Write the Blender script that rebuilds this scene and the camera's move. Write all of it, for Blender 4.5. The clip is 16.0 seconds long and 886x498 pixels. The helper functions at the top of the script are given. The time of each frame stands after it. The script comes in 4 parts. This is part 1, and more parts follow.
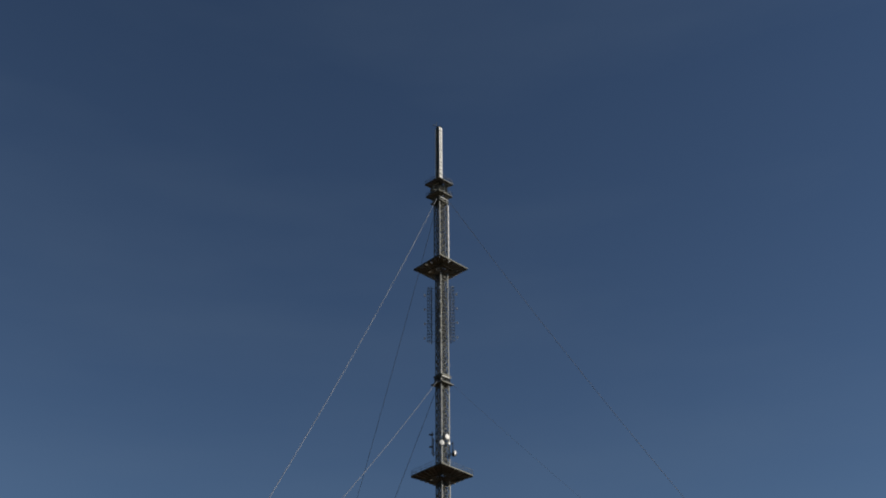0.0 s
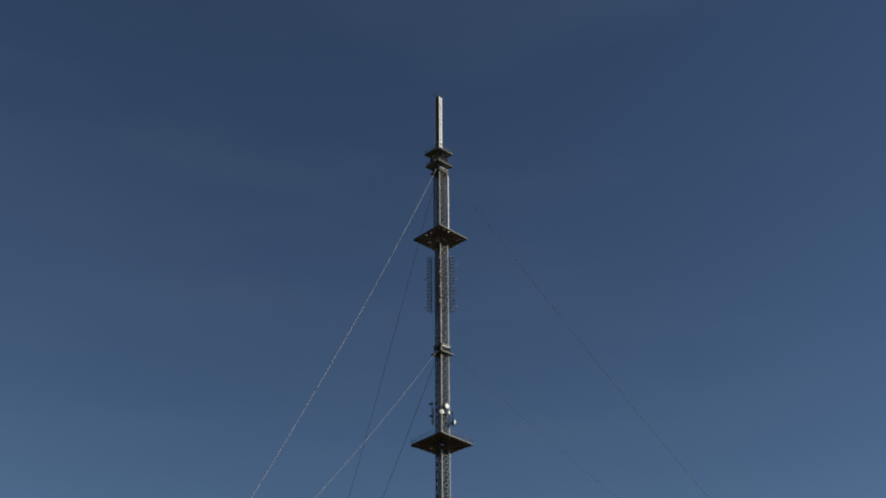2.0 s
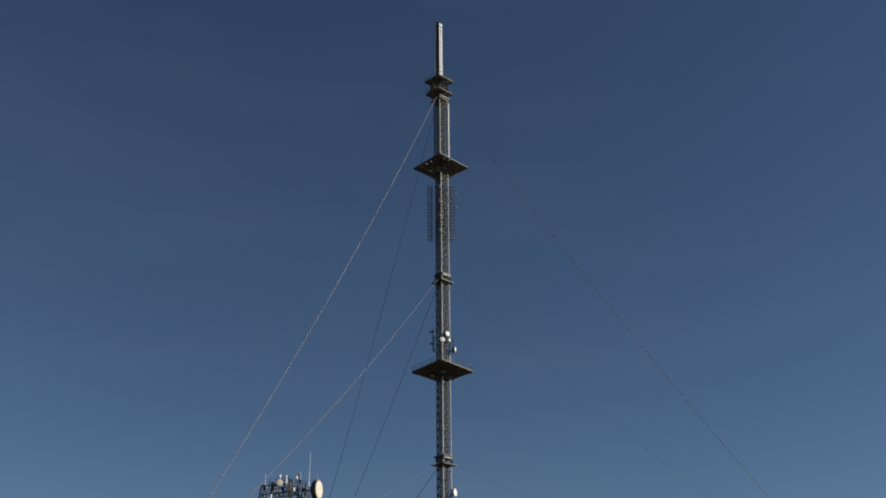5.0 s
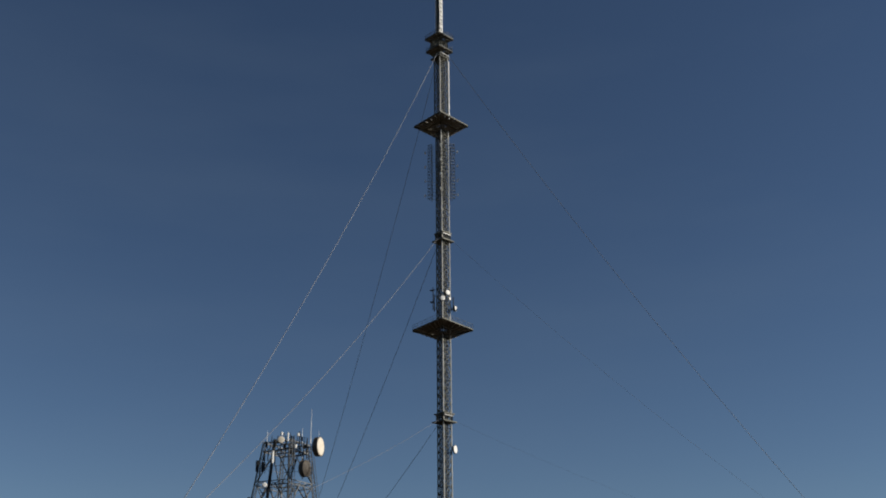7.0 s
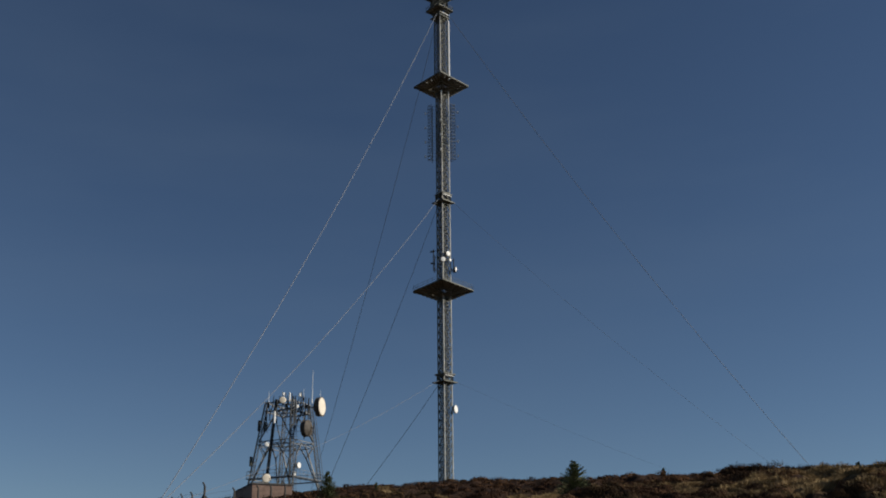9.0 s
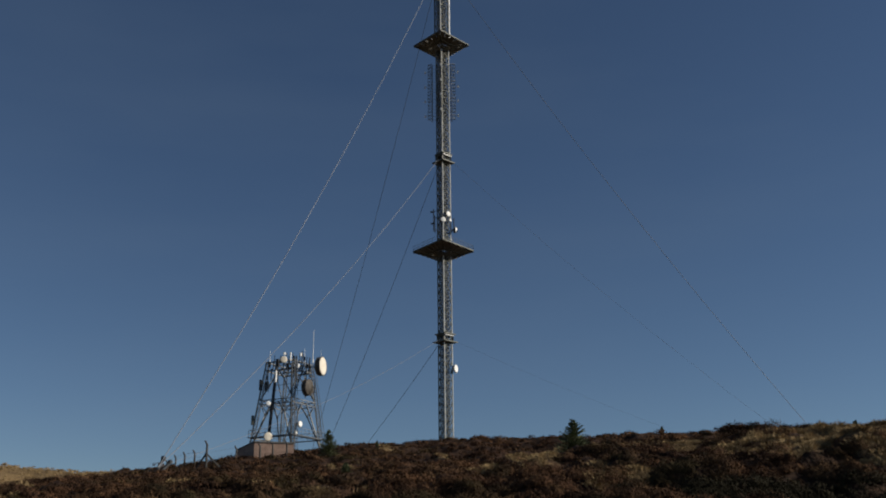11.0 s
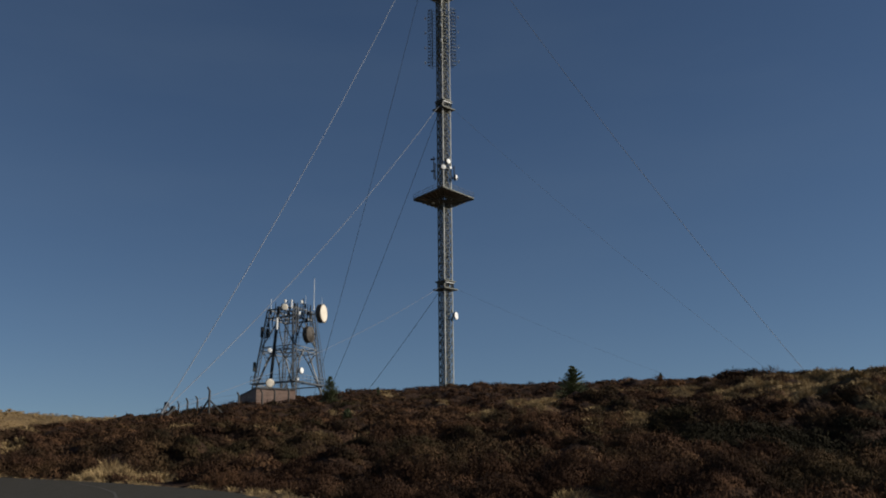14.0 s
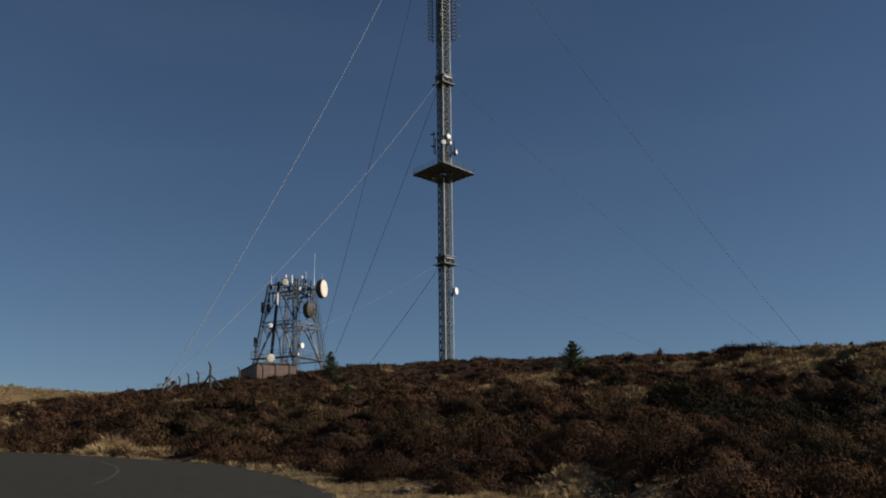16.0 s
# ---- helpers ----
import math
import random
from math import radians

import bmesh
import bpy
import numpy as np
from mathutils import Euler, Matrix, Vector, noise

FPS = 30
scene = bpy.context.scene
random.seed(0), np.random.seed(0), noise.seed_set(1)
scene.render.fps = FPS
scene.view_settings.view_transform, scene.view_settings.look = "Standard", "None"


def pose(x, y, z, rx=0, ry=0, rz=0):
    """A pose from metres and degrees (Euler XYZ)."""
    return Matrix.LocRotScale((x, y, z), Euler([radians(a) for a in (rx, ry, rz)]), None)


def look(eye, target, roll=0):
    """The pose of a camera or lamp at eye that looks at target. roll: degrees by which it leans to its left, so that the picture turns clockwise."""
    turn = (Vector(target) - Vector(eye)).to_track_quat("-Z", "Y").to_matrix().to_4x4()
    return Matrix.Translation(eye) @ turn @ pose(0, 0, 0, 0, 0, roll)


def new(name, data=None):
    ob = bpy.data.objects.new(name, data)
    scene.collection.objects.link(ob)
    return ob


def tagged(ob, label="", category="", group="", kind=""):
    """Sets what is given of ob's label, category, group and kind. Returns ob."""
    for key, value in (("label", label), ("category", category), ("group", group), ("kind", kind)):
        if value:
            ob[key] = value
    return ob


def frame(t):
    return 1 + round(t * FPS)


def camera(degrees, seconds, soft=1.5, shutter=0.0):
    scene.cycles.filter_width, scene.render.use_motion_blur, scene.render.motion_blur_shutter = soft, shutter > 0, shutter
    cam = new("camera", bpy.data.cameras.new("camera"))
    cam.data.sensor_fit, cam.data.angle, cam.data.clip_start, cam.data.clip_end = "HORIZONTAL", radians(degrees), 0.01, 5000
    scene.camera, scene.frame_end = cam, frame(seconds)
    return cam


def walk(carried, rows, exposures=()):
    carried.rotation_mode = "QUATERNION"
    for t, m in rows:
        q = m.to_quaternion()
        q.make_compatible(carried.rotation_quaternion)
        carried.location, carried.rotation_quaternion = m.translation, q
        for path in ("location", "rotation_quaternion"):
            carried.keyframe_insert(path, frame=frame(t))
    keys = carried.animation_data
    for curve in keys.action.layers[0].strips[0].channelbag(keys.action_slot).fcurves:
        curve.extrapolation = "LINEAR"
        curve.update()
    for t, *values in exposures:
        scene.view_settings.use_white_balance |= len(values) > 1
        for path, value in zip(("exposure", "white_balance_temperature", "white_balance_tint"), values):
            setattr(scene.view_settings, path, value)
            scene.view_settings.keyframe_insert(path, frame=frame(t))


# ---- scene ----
cam = camera(48.26, 16.0, soft=1.9)
EYE = (0.0, 0.0, 1.6)
# seconds, pitch above level, heading, lean: a head tilting down on a tripod
TILT = [(0, 30.744, -0.258, 0.45), (0.5, 30.157, -0.258, 0.45), (1, 29.67, -0.257, 0.45), (1.5, 29.312, -0.256, 0.45),
        (2, 29.017, -0.256, 0.45), (2.5, 28.617, -0.252, 0.455), (3, 27.867, -0.243, 0.463), (3.5, 26.91, -0.226, 0.475),
        (4, 25.993, -0.214, 0.486), (4.2, 25.735, -0.209, 0.487), (6.3, 23.36, -0.158, 0.497), (6.5, 23.05, -0.154, 0.499),
        (7, 22.51, -0.15, 0.51), (7.5, 22.079, -0.143, 0.524), (8, 21.418, -0.136, 0.538), (8.5, 20.823, -0.121, 0.555),
        (11, 17.957, -0.072, 0.58), (11.5, 17.322, -0.06, 0.58), (12, 16.684, -0.052, 0.58), (12.5, 16.373, -0.047, 0.582),
        (13, 15.892, -0.039, 0.585), (13.5, 15.468, -0.03, 0.59), (14, 14.927, -0.023, 0.592), (14.5, 14.523, -0.018, 0.593),
        (15, 14.11, -0.011, 0.593), (15.5, 13.768, -0.004, 0.595), (16, 13.5, 0.0, 0.6)]
walk(cam, [(t, pose(*EYE, 90 + p, 0, h) @ pose(0, 0, 0, 0, 0, -r)) for t, p, h, r in TILT],
     exposures=[(0, 0.0, 6350, 10), (16, 0.0, 6350, 10)])

# ---- daylight: low sun over the right shoulder, clear sky with thin haze ----
SUN_EL, SUN_AZ = 24.0, 94.0          # degrees; azimuth clockwise from +y
world = bpy.data.worlds.new("sky")
scene.world = world
world.use_nodes = True
wn, wl = world.node_tree.nodes, world.node_tree.links
sky = wn.new("ShaderNodeTexSky")
sky.sky_type, sky.sun_disc = "NISHITA", False
sky.sun_elevation, sky.sun_rotation = radians(SUN_EL), radians(SUN_AZ)
sky.altitude, sky.air_density, sky.dust_density, sky.ozone_density = 900, 0.88, 0.0, 3.0
back = wn["Background"]
back.inputs["Strength"].default_value = 0.0545
# faint streaks of high cloud
geo = wn.new("ShaderNodeTexCoord")
mapping = wn.new("ShaderNodeMapping")
mapping.inputs["Scale"].default_value = (1.2, 1.2, 5.0)
mapping.inputs["Rotation"].default_value = (0, radians(14), 0)
wisp = wn.new("ShaderNodeTexNoise")
wisp.inputs["Scale"].default_value, wisp.inputs["Detail"].default_value = 1.8, 4
ramp = wn.new("ShaderNodeMapRange")
ramp.inputs["From Min"].default_value, ramp.inputs["From Max"].default_value = 0.46, 0.75
ramp.inputs["To Max"].default_value = 0.07
mixer = wn.new("ShaderNodeMixRGB")
mixer.inputs["Color2"].default_value = (3.2, 4.2, 5.2, 1)
wl.new(geo.outputs["Generated"], mapping.inputs["Vector"])
wl.new(mapping.outputs["Vector"], wisp.inputs["Vector"])
wl.new(wisp.outputs["Fac"], ramp.inputs["Value"])
wl.new(ramp.outputs["Result"], mixer.inputs["Fac"])
wl.new(sky.outputs["Color"], mixer.inputs["Color1"])
wl.new(mixer.outputs["Color"], back.inputs["Color"])

sun = new("sun", bpy.data.lights.new("sun", "SUN"))
sun.data.energy, sun.data.angle, sun.data.color = 4.7, radians(0.53), (1.0, 0.92, 0.79)
sun_from = Vector((math.sin(radians(SUN_AZ)) * math.cos(radians(SUN_EL)), math.cos(radians(SUN_AZ)) * math.cos(radians(SUN_EL)), math.sin(radians(SUN_EL))))
sun.matrix_world = look(sun_from * 50, (0, 0, 0))


# ---- materials ----
def material(name, dark, light, rough=0.8, metal=0.0, grain=4.0, fine=40.0, bump=0.2, islands=0.0, spec=0.3):
    """Two-scale varied surface: broad stains and fine grain between two colours, with relief."""
    m = bpy.data.materials.new(name)
    m.use_nodes = True
    n, l = m.node_tree.nodes, m.node_tree.links
    b = n["Principled BSDF"]
    at = n.new("ShaderNodeTexCoord")
    broad, small = n.new("ShaderNodeTexNoise"), n.new("ShaderNodeTexNoise")
    broad.inputs["Scale"].default_value, broad.inputs["Detail"].default_value = grain, 5
    small.inputs["Scale"].default_value, small.inputs["Detail"].default_value = fine, 3
    l.new(at.outputs["Object"], broad.inputs["Vector"])
    l.new(at.outputs["Object"], small.inputs["Vector"])
    add = n.new("ShaderNodeMath")
    add.operation = "MULTIPLY_ADD"
    add.inputs[1].default_value = 0.45
    l.new(small.outputs["Fac"], add.inputs[0])
    l.new(broad.outputs["Fac"], add.inputs[2])
    last = add
    if islands:
        g = n.new("ShaderNodeNewGeometry")
        more = n.new("ShaderNodeMath")
        more.operation = "MULTIPLY_ADD"
        more.inputs[1].default_value = islands
        l.new(g.outputs["Random Per Island"], more.inputs[0])
        l.new(add.outputs[0], more.inputs[2])
        last = more
    span = n.new("ShaderNodeMapRange")
    span.inputs["From Min"].default_value, span.inputs["From Max"].default_value = 0.48, 0.98 + islands
    l.new(last.outputs[0], span.inputs["Value"])
    mix = n.new("ShaderNodeMixRGB")
    mix.inputs["Color1"].default_value, mix.inputs["Color2"].default_value = (*dark, 1), (*light, 1)
    l.new(span.outputs["Result"], mix.inputs["Fac"])
    l.new(mix.outputs["Color"], b.inputs["Base Color"])
    b.inputs["Roughness"].default_value, b.inputs["Metallic"].default_value = rough, metal
    b.inputs["Specular IOR Level"].default_value = spec
    if bump:
        bp = n.new("ShaderNodeBump")
        bp.inputs["Strength"].default_value, bp.inputs["Distance"].default_value = bump, 0.05
        l.new(small.outputs["Fac"], bp.inputs["Height"])
        l.new(bp.outputs["Normal"], b.inputs["Normal"])
    return m


STEEL = material("weathered_galvanised_steel", (0.036, 0.038, 0.030), (0.135, 0.135, 0.11), 0.6, 0.2, 0.7, 9)
LEG = material("sunlit_galvanised_leg", (0.38, 0.375, 0.34), (0.64, 0.63, 0.58), 0.45, 0.1, 0.5, 8)
DECK = material("weathered_dark_decking", (0.135, 0.128, 0.106), (0.30, 0.28, 0.235), 0.8, 0.1, 0.8, 7)
PANEL = material("white_antenna_cover", (0.74, 0.73, 0.70), (0.88, 0.87, 0.84), 0.5, 0, 0.8, 12, 0.05)
CREAM = material("cream_radome", (0.66, 0.58, 0.46), (0.80, 0.73, 0.61), 0.55, 0, 1.2, 14, 0.05)
DRUM = material("dull_brown_dish_shell", (0.05, 0.042, 0.035), (0.13, 0.11, 0.09), 0.7, 0.1, 1.0, 10)
DARK = material("dark_painted_steel", (0.018, 0.02, 0.022), (0.05, 0.052, 0.055), 0.6, 0.2, 1.0, 12)
TOWER = material("dull_grey_tower_steel", (0.07, 0.072, 0.074), (0.26, 0.262, 0.26), 0.45, 0.25, 0.8, 9)
# sunlit and unlit copies of one rope: the light is in the colour
WIRE = material("guy_rope_sunlit_tone", (0.15, 0.16, 0.18), (0.22, 0.23, 0.25), 0.45, 0.3, 0.3, 6, 0)
WIRE_DARK = material("guy_rope_unlit_tone", (0.045, 0.048, 0.056), (0.085, 0.09, 0.10), 0.6, 0.2, 0.3, 6, 0)
RENDER = material("pink_brown_render", (0.17, 0.112, 0.088), (0.29, 0.20, 0.158), 0.9, 0, 0.9, 22, 0.4)
ROOFING = material("grey_felt_roofing", (0.07, 0.068, 0.065), (0.14, 0.135, 0.13), 0.9, 0, 0.8, 20)
CONCRETE = material("aged_concrete", (0.035, 0.032, 0.03), (0.09, 0.085, 0.078), 0.9, 0, 1.5, 24, 0.3)


def heather_material():
    """Stems from near black through red-brown to olive and straw, drifting over the slope."""
    m = bpy.data.materials.new("brown_heather")
    m.use_nodes = True
    n, l = m.node_tree.nodes, m.node_tree.links
    b = n["Principled BSDF"]
    at, g = n.new("ShaderNodeTexCoord"), n.new("ShaderNodeNewGeometry")
    drift, clump = n.new("ShaderNodeTexNoise"), n.new("ShaderNodeTexNoise")
    drift.inputs["Scale"].default_value, drift.inputs["Detail"].default_value = 0.13, 4
    clump.inputs["Scale"].default_value, clump.inputs["Detail"].default_value = 0.7, 2.5
    for t in (drift, clump):
        l.new(at.outputs["Object"], t.inputs["Vector"])
    tone = n.new("ShaderNodeMath")
    tone.operation = "MULTIPLY_ADD"
    tone.inputs[1].default_value = 0.05
    l.new(g.outputs["Random Per Island"], tone.inputs[0])
    plant = n.new("ShaderNodeAttribute")
    plant.attribute_name = "plant"
    own = n.new("ShaderNodeMath")
    own.operation = "MULTIPLY_ADD"
    own.inputs[1].default_value = 0.22
    l.new(plant.outputs["Fac"], own.inputs[0])
    l.new(clump.outputs["Fac"], own.inputs[2])
    less = n.new("ShaderNodeMath")
    less.operation = "SUBTRACT"
    less.inputs[1].default_value = 0.07
    l.new(own.outputs[0], less.inputs[0])
    l.new(less.outputs[0], tone.inputs[2])
    ramp_ = n.new("ShaderNodeValToRGB")
    e = ramp_.color_ramp.elements
    e[0].position, e[0].color = 0.36, (0.017, 0.0105, 0.008, 1)
    e[1].position, e[1].color = 0.58, (0.055, 0.029, 0.0175, 1)
    x = e.new(0.74)
    x.color = (0.112, 0.060, 0.033, 1)
    x = e.new(0.9)
    x.color = (0.148, 0.094, 0.048, 1)
    l.new(tone.outputs[0], ramp_.inputs["Fac"])
    olive = n.new("ShaderNodeMixRGB")
    olive.inputs["Color2"].default_value = (0.047, 0.041, 0.019, 1)
    amount = n.new("ShaderNodeMapRange")
    amount.inputs["From Min"].default_value, amount.inputs["From Max"].default_value = 0.48, 0.68
    amount.inputs["To Max"].default_value = 0.65
    l.new(drift.outputs["Fac"], amount.inputs["Value"])
    l.new(amount.outputs["Result"], olive.inputs["Fac"])
    l.new(ramp_.outputs["Color"], olive.inputs["Color1"])
    russet = n.new("ShaderNodeMixRGB")
    russet.inputs["Color2"].default_value = (0.145, 0.076, 0.037, 1)
    spread = n.new("ShaderNodeTexNoise")
    spread.inputs["Scale"].default_value, spread.inputs["Detail"].default_value = 0.085, 5
    l.new(at.outputs["Object"], spread.inputs["Vector"])
    share = n.new("ShaderNodeMapRange")
    share.inputs["From Min"].default_value, share.inputs["From Max"].default_value = 0.50, 0.70
    share.inputs["To Max"].default_value = 0.6
    l.new(spread.outputs["Fac"], share.inputs["Value"])
    l.new(share.outputs["Result"], russet.inputs["Fac"])
    l.new(olive.outputs["Color"], russet.inputs["Color1"])
    l.new(russet.outputs["Color"], b.inputs["Base Color"])
    b.inputs["Roughness"].default_value, b.inputs["Specular IOR Level"].default_value = 0.95, 0.05
    return m


HEATH = heather_material()
# near black, so that the bushes' colour carries the gully's shade
GULLY_SHADE = material("gully_shade_gorse", (0.014, 0.0115, 0.006), (0.036, 0.029, 0.0135), 0.9, 0, 0.9, 6, 0, 0.25, 0.1)
STRAW = material("bleached_moor_grass", (0.115, 0.077, 0.037), (0.46, 0.33, 0.165), 0.9, 0, 0.3, 2.0, 0, 0.55, 0.1)
NEEDLE = material("spruce_needles", (0.05, 0.06, 0.03), (0.17, 0.185, 0.09), 0.85, 0, 1.2, 8, 0, 0.5, 0.2)
BARK = material("spruce_bark", (0.03, 0.02, 0.014), (0.09, 0.065, 0.045), 0.9, 0, 3, 30)
ASPHALT = material("worn_asphalt", (0.040, 0.036, 0.028), (0.060, 0.054, 0.043), 0.95, 0, 3.0, 40, 0.3, 0, 0.1)
STONE = material("pale_gravel_stone", (0.07, 0.052, 0.034), (0.24, 0.185, 0.125), 0.9, 0, 0.8, 12, 0.2, 0.5)
SEAM = material("faded_road_seam", (0.06, 0.054, 0.045), (0.088, 0.08, 0.067), 0.9, 0, 1.5, 20)


# ---- mesh tools ----
class Shape:
    """Collects verts and faces of one mesh."""
    def __init__(self):
        self.v, self.f = [], []

    def beam(self, a, b, w, d=None):
        a, b = Vector(a), Vector(b)
        ax = (b - a).normalized()
        s = ax.cross(Vector((0, 0, 1)))
        s = s.normalized() if s.length > 1e-4 else Vector((1, 0, 0))
        u = s.cross(ax)
        s, u = s * w / 2, u * (d or w) / 2
        k = len(self.v)
        self.v += [tuple(p + q) for p in (a, b) for q in (s + u, -s + u, -s - u, s - u)]
        self.f += [(k, k + 1, k + 2, k + 3), (k + 7, k + 6, k + 5, k + 4)] + [(k + i, k + 4 + i, k + 4 + (i + 1) % 4, k + (i + 1) % 4) for i in range(4)]
        return self

    def box(self, x0, y0, z0, x1, y1, z1):
        return self.beam(((x0 + x1) / 2, y0, (z0 + z1) / 2), ((x0 + x1) / 2, y1, (z0 + z1) / 2), abs(x1 - x0), abs(z1 - z0))

    def lathe(self, a, b, prof, n=14):
        """Turned body along a to b; prof holds (share of the way, radius)."""
        a, b = Vector(a), Vector(b)
        ax = b - a
        s = ax.normalized().cross(Vector((0, 0, 1)))
        s = s.normalized() if s.length > 1e-4 else Vector((1, 0, 0))
        u = s.cross(ax.normalized())
        k = len(self.v)
        for h, r in prof:
            for i in range(n):
                c = 2 * math.pi * i / n
                self.v.append(tuple(a + ax * h + (s * math.cos(c) + u * math.sin(c)) * r))
        for j in range(len(prof) - 1):
            for i in range(n):
                p, q = k + j * n + i, k + j * n + (i + 1) % n
                self.f.append((p, q, q + n, p + n))
        self.f.append(tuple(k + i for i in reversed(range(n))))
        self.f.append(tuple(k + (len(prof) - 1) * n + i for i in range(n)))
        return self

    def tube(self, a, b, r, n=8):
        return self.lathe(a, b, [(0, r), (1, r)], n)

    def mesh(self, name, mat, smooth=False):
        me = bpy.data.meshes.new(name)
        me.from_pydata(self.v, [], self.f)
        me.materials.append(mat)
        if smooth:
            me.polygons.foreach_set("use_smooth", [True] * len(me.polygons))
        me.update()
        return me


def part(name, shape, mat, parent, label="", smooth=False):
    ob = new(name, shape if isinstance(shape, bpy.types.Mesh) else shape.mesh(name, mat, smooth))
    ob.parent = parent
    return tagged(ob, label)


def root(name, m, label, category, group="", kind=""):
    ob = new(name)
    ob.matrix_world = m
    return tagged(ob, label, category, group, kind)


# ---- the land: one hill of broad swells, its crest in front of the mast ----
SWELL = {0: (-1.2, -2.1, 0.1, -3.7, -0.8, -2.9), 45: (1.2, -0.6, -0.2, 3.7, 1.4, 1.7), 90: (-1.6, 2.7, -1.9, 0.5, -5.8, 2.9), 135: (-6.6, -9.4, -2.4, -0.6, 3.1, -2.6), 180: (3.5, 1.7, 11.5, -10.1, -1.5, -9.0), 225: (2.3, -11.2, -19.8, 22.1, -4.5, -3.2), 285: (-6.3, -3.3, -36.9, 5.0, -38.6, -15.6)}
KNOLL = [(0.0, 155.0, 22.0, 2.1), (40.0, 150.0, 22.0, 4.9), (-95.0, 255.0, 30.0, 14.3), (-50.0, 265.0, 25.0, 30.7), (20.0, 110.0, 22.0, 0.0), (-40.0, 115.0, 22.0, 2.9), (48.0, 78.0, 22.0, 0.3), (32.0, 84.0, 18.0, 2.8), (60.0, 50.0, 20.0, 4.6), (28.0, 45.0, 20.0, -2.6), (-12.0, 45.0, 18.0, -1.1)]
KNOLL += [(17, 55, 6, 0.7), (26, 56, 6, 0.8), (35, 57, 6, 0.8), (17, 45, 6, -0.7), (26, 46, 6, -0.8), (35, 46, 6, -0.6)]   # a bank below the mound
HILLS = [(x, y, 38, h) for y, row in SWELL.items() for x, h in zip((-120, -72, -24, 24, 72, 120), row)] + KNOLL


def land(x, y):
    """Height of the bare ground, for numbers or arrays."""
    x, y = np.asarray(x, float), np.asarray(y, float)
    z = 24 / (1 + np.exp(-(y - 95) / 38))
    for cx, cy, s, h in HILLS:
        z = z + h * np.exp(-((x - cx) ** 2 + (y - cy) ** 2) / (2 * s * s))
    far = np.clip((np.hypot(x, y - 120) - 260) / 260, 0, 1)
    far = far * far * (3 - 2 * far)
    return z * (1 - far) - 45 * far


def hummock(x, y):
    """Relief of the heather: rounded hummocks with sunken gaps between them."""
    p = Vector((x, y, 0))
    n = noise.noise
    return 0.9 * n(p * 0.10) + 1.25 * (0.28 - abs(n(p * 0.2 + Vector((3, 9, 2)))) * 1.6) + 0.45 * n(p * 0.55 + Vector((7, 3, 1))) + 0.22 * n(p * 1.3)


def mounds(x, y):
    """Big cushions of old heather with deep gaps between them, on the lower slope."""
    x, y = np.asarray(x, float), np.asarray(y, float)
    cell = 2.7
    best = np.zeros_like(x)
    ix, iy = np.floor(x / cell), np.floor(y / cell)
    for dx in (-1, 0, 1):
        for dy in (-1, 0, 1):
            cx, cy = ix + dx, iy + dy
            h1, h2, h3 = (np.modf(np.abs(np.sin(cx * p + cy * q) * 43758.5))[0] for p, q in ((12.99, 78.23), (39.35, 11.14), (73.16, 52.24)))
            d = np.hypot(x - (cx + 0.15 + 0.7 * h1) * cell, y - (cy + 0.15 + 0.7 * h2) * cell)
            best = np.maximum(best, (0.55 + 0.75 * h3) * np.sqrt(np.clip(1 - (d / (1.15 + 0.75 * h3)) ** 2, 0, 1)))

    def rise(v, a, b):
        t = np.clip((v - a) / (b - a), 0, 1)
        return t * t * (3 - 2 * t)

    return (best - 0.45) * rise(y, 23, 28) * (1 - rise(y, 58, 88)) * (1 - rise(x, 12, 18) * rise(y, 54, 62))


def ground_z(x, y):
    return float(land(x, y))


# right-hand edge of the road, from behind the camera round the bend to the left
ROAD_EDGE = [(3.5, -30), (2.6, -10), (1.2, 5), (-0.6, 14), (-2.2, 21.2), (-3.1, 24.6), (-4.6, 28.4), (-6.8, 33), (-9.2, 36), (-12.4, 39.2), (-15.4, 41.6), (-19.8, 44.4), (-28, 48), (-42, 51), (-64, 52)]
ROAD_WIDE = 11.0


def edge_path(step=0.8):
    pts = [Vector(p).to_3d() for p in ROAD_EDGE]
    out = []
    for i in range(len(pts) - 1):
        p0, p1, p2, p3 = pts[max(i - 1, 0)], pts[i], pts[i + 1], pts[min(i + 2, len(pts) - 1)]
        k = max(2, int((p2 - p1).length / step))
        for j in range(k):
            t = j / k
            out.append(0.5 * ((2 * p1) + (p2 - p0) * t + (2 * p0 - 5 * p1 + 4 * p2 - p3) * t * t + (3 * p1 - p0 - 3 * p2 + p3) * t ** 3))
    return out + [pts[-1]]


EDGE = edge_path()
EX, EY = np.array([p.x for p in EDGE]), np.array([p.y for p in EDGE])
tx, ty = np.gradient(EX), np.gradient(EY)
tl = np.hypot(tx, ty)
TX, TY = tx / tl, ty / tl


def from_road(x, y):
    """Metres from the road's edge: positive on the hill side, negative on the asphalt."""
    x, y = np.atleast_1d(np.asarray(x, float)), np.atleast_1d(np.asarray(y, float))
    d = np.hypot(x[:, None] - EX, y[:, None] - EY)
    k = d.argmin(1)
    side = TY[k] * (x - EX[k]) - TX[k] * (y - EY[k])
    return np.where(side > 0, 1, -1) * d[np.arange(len(x)), k]


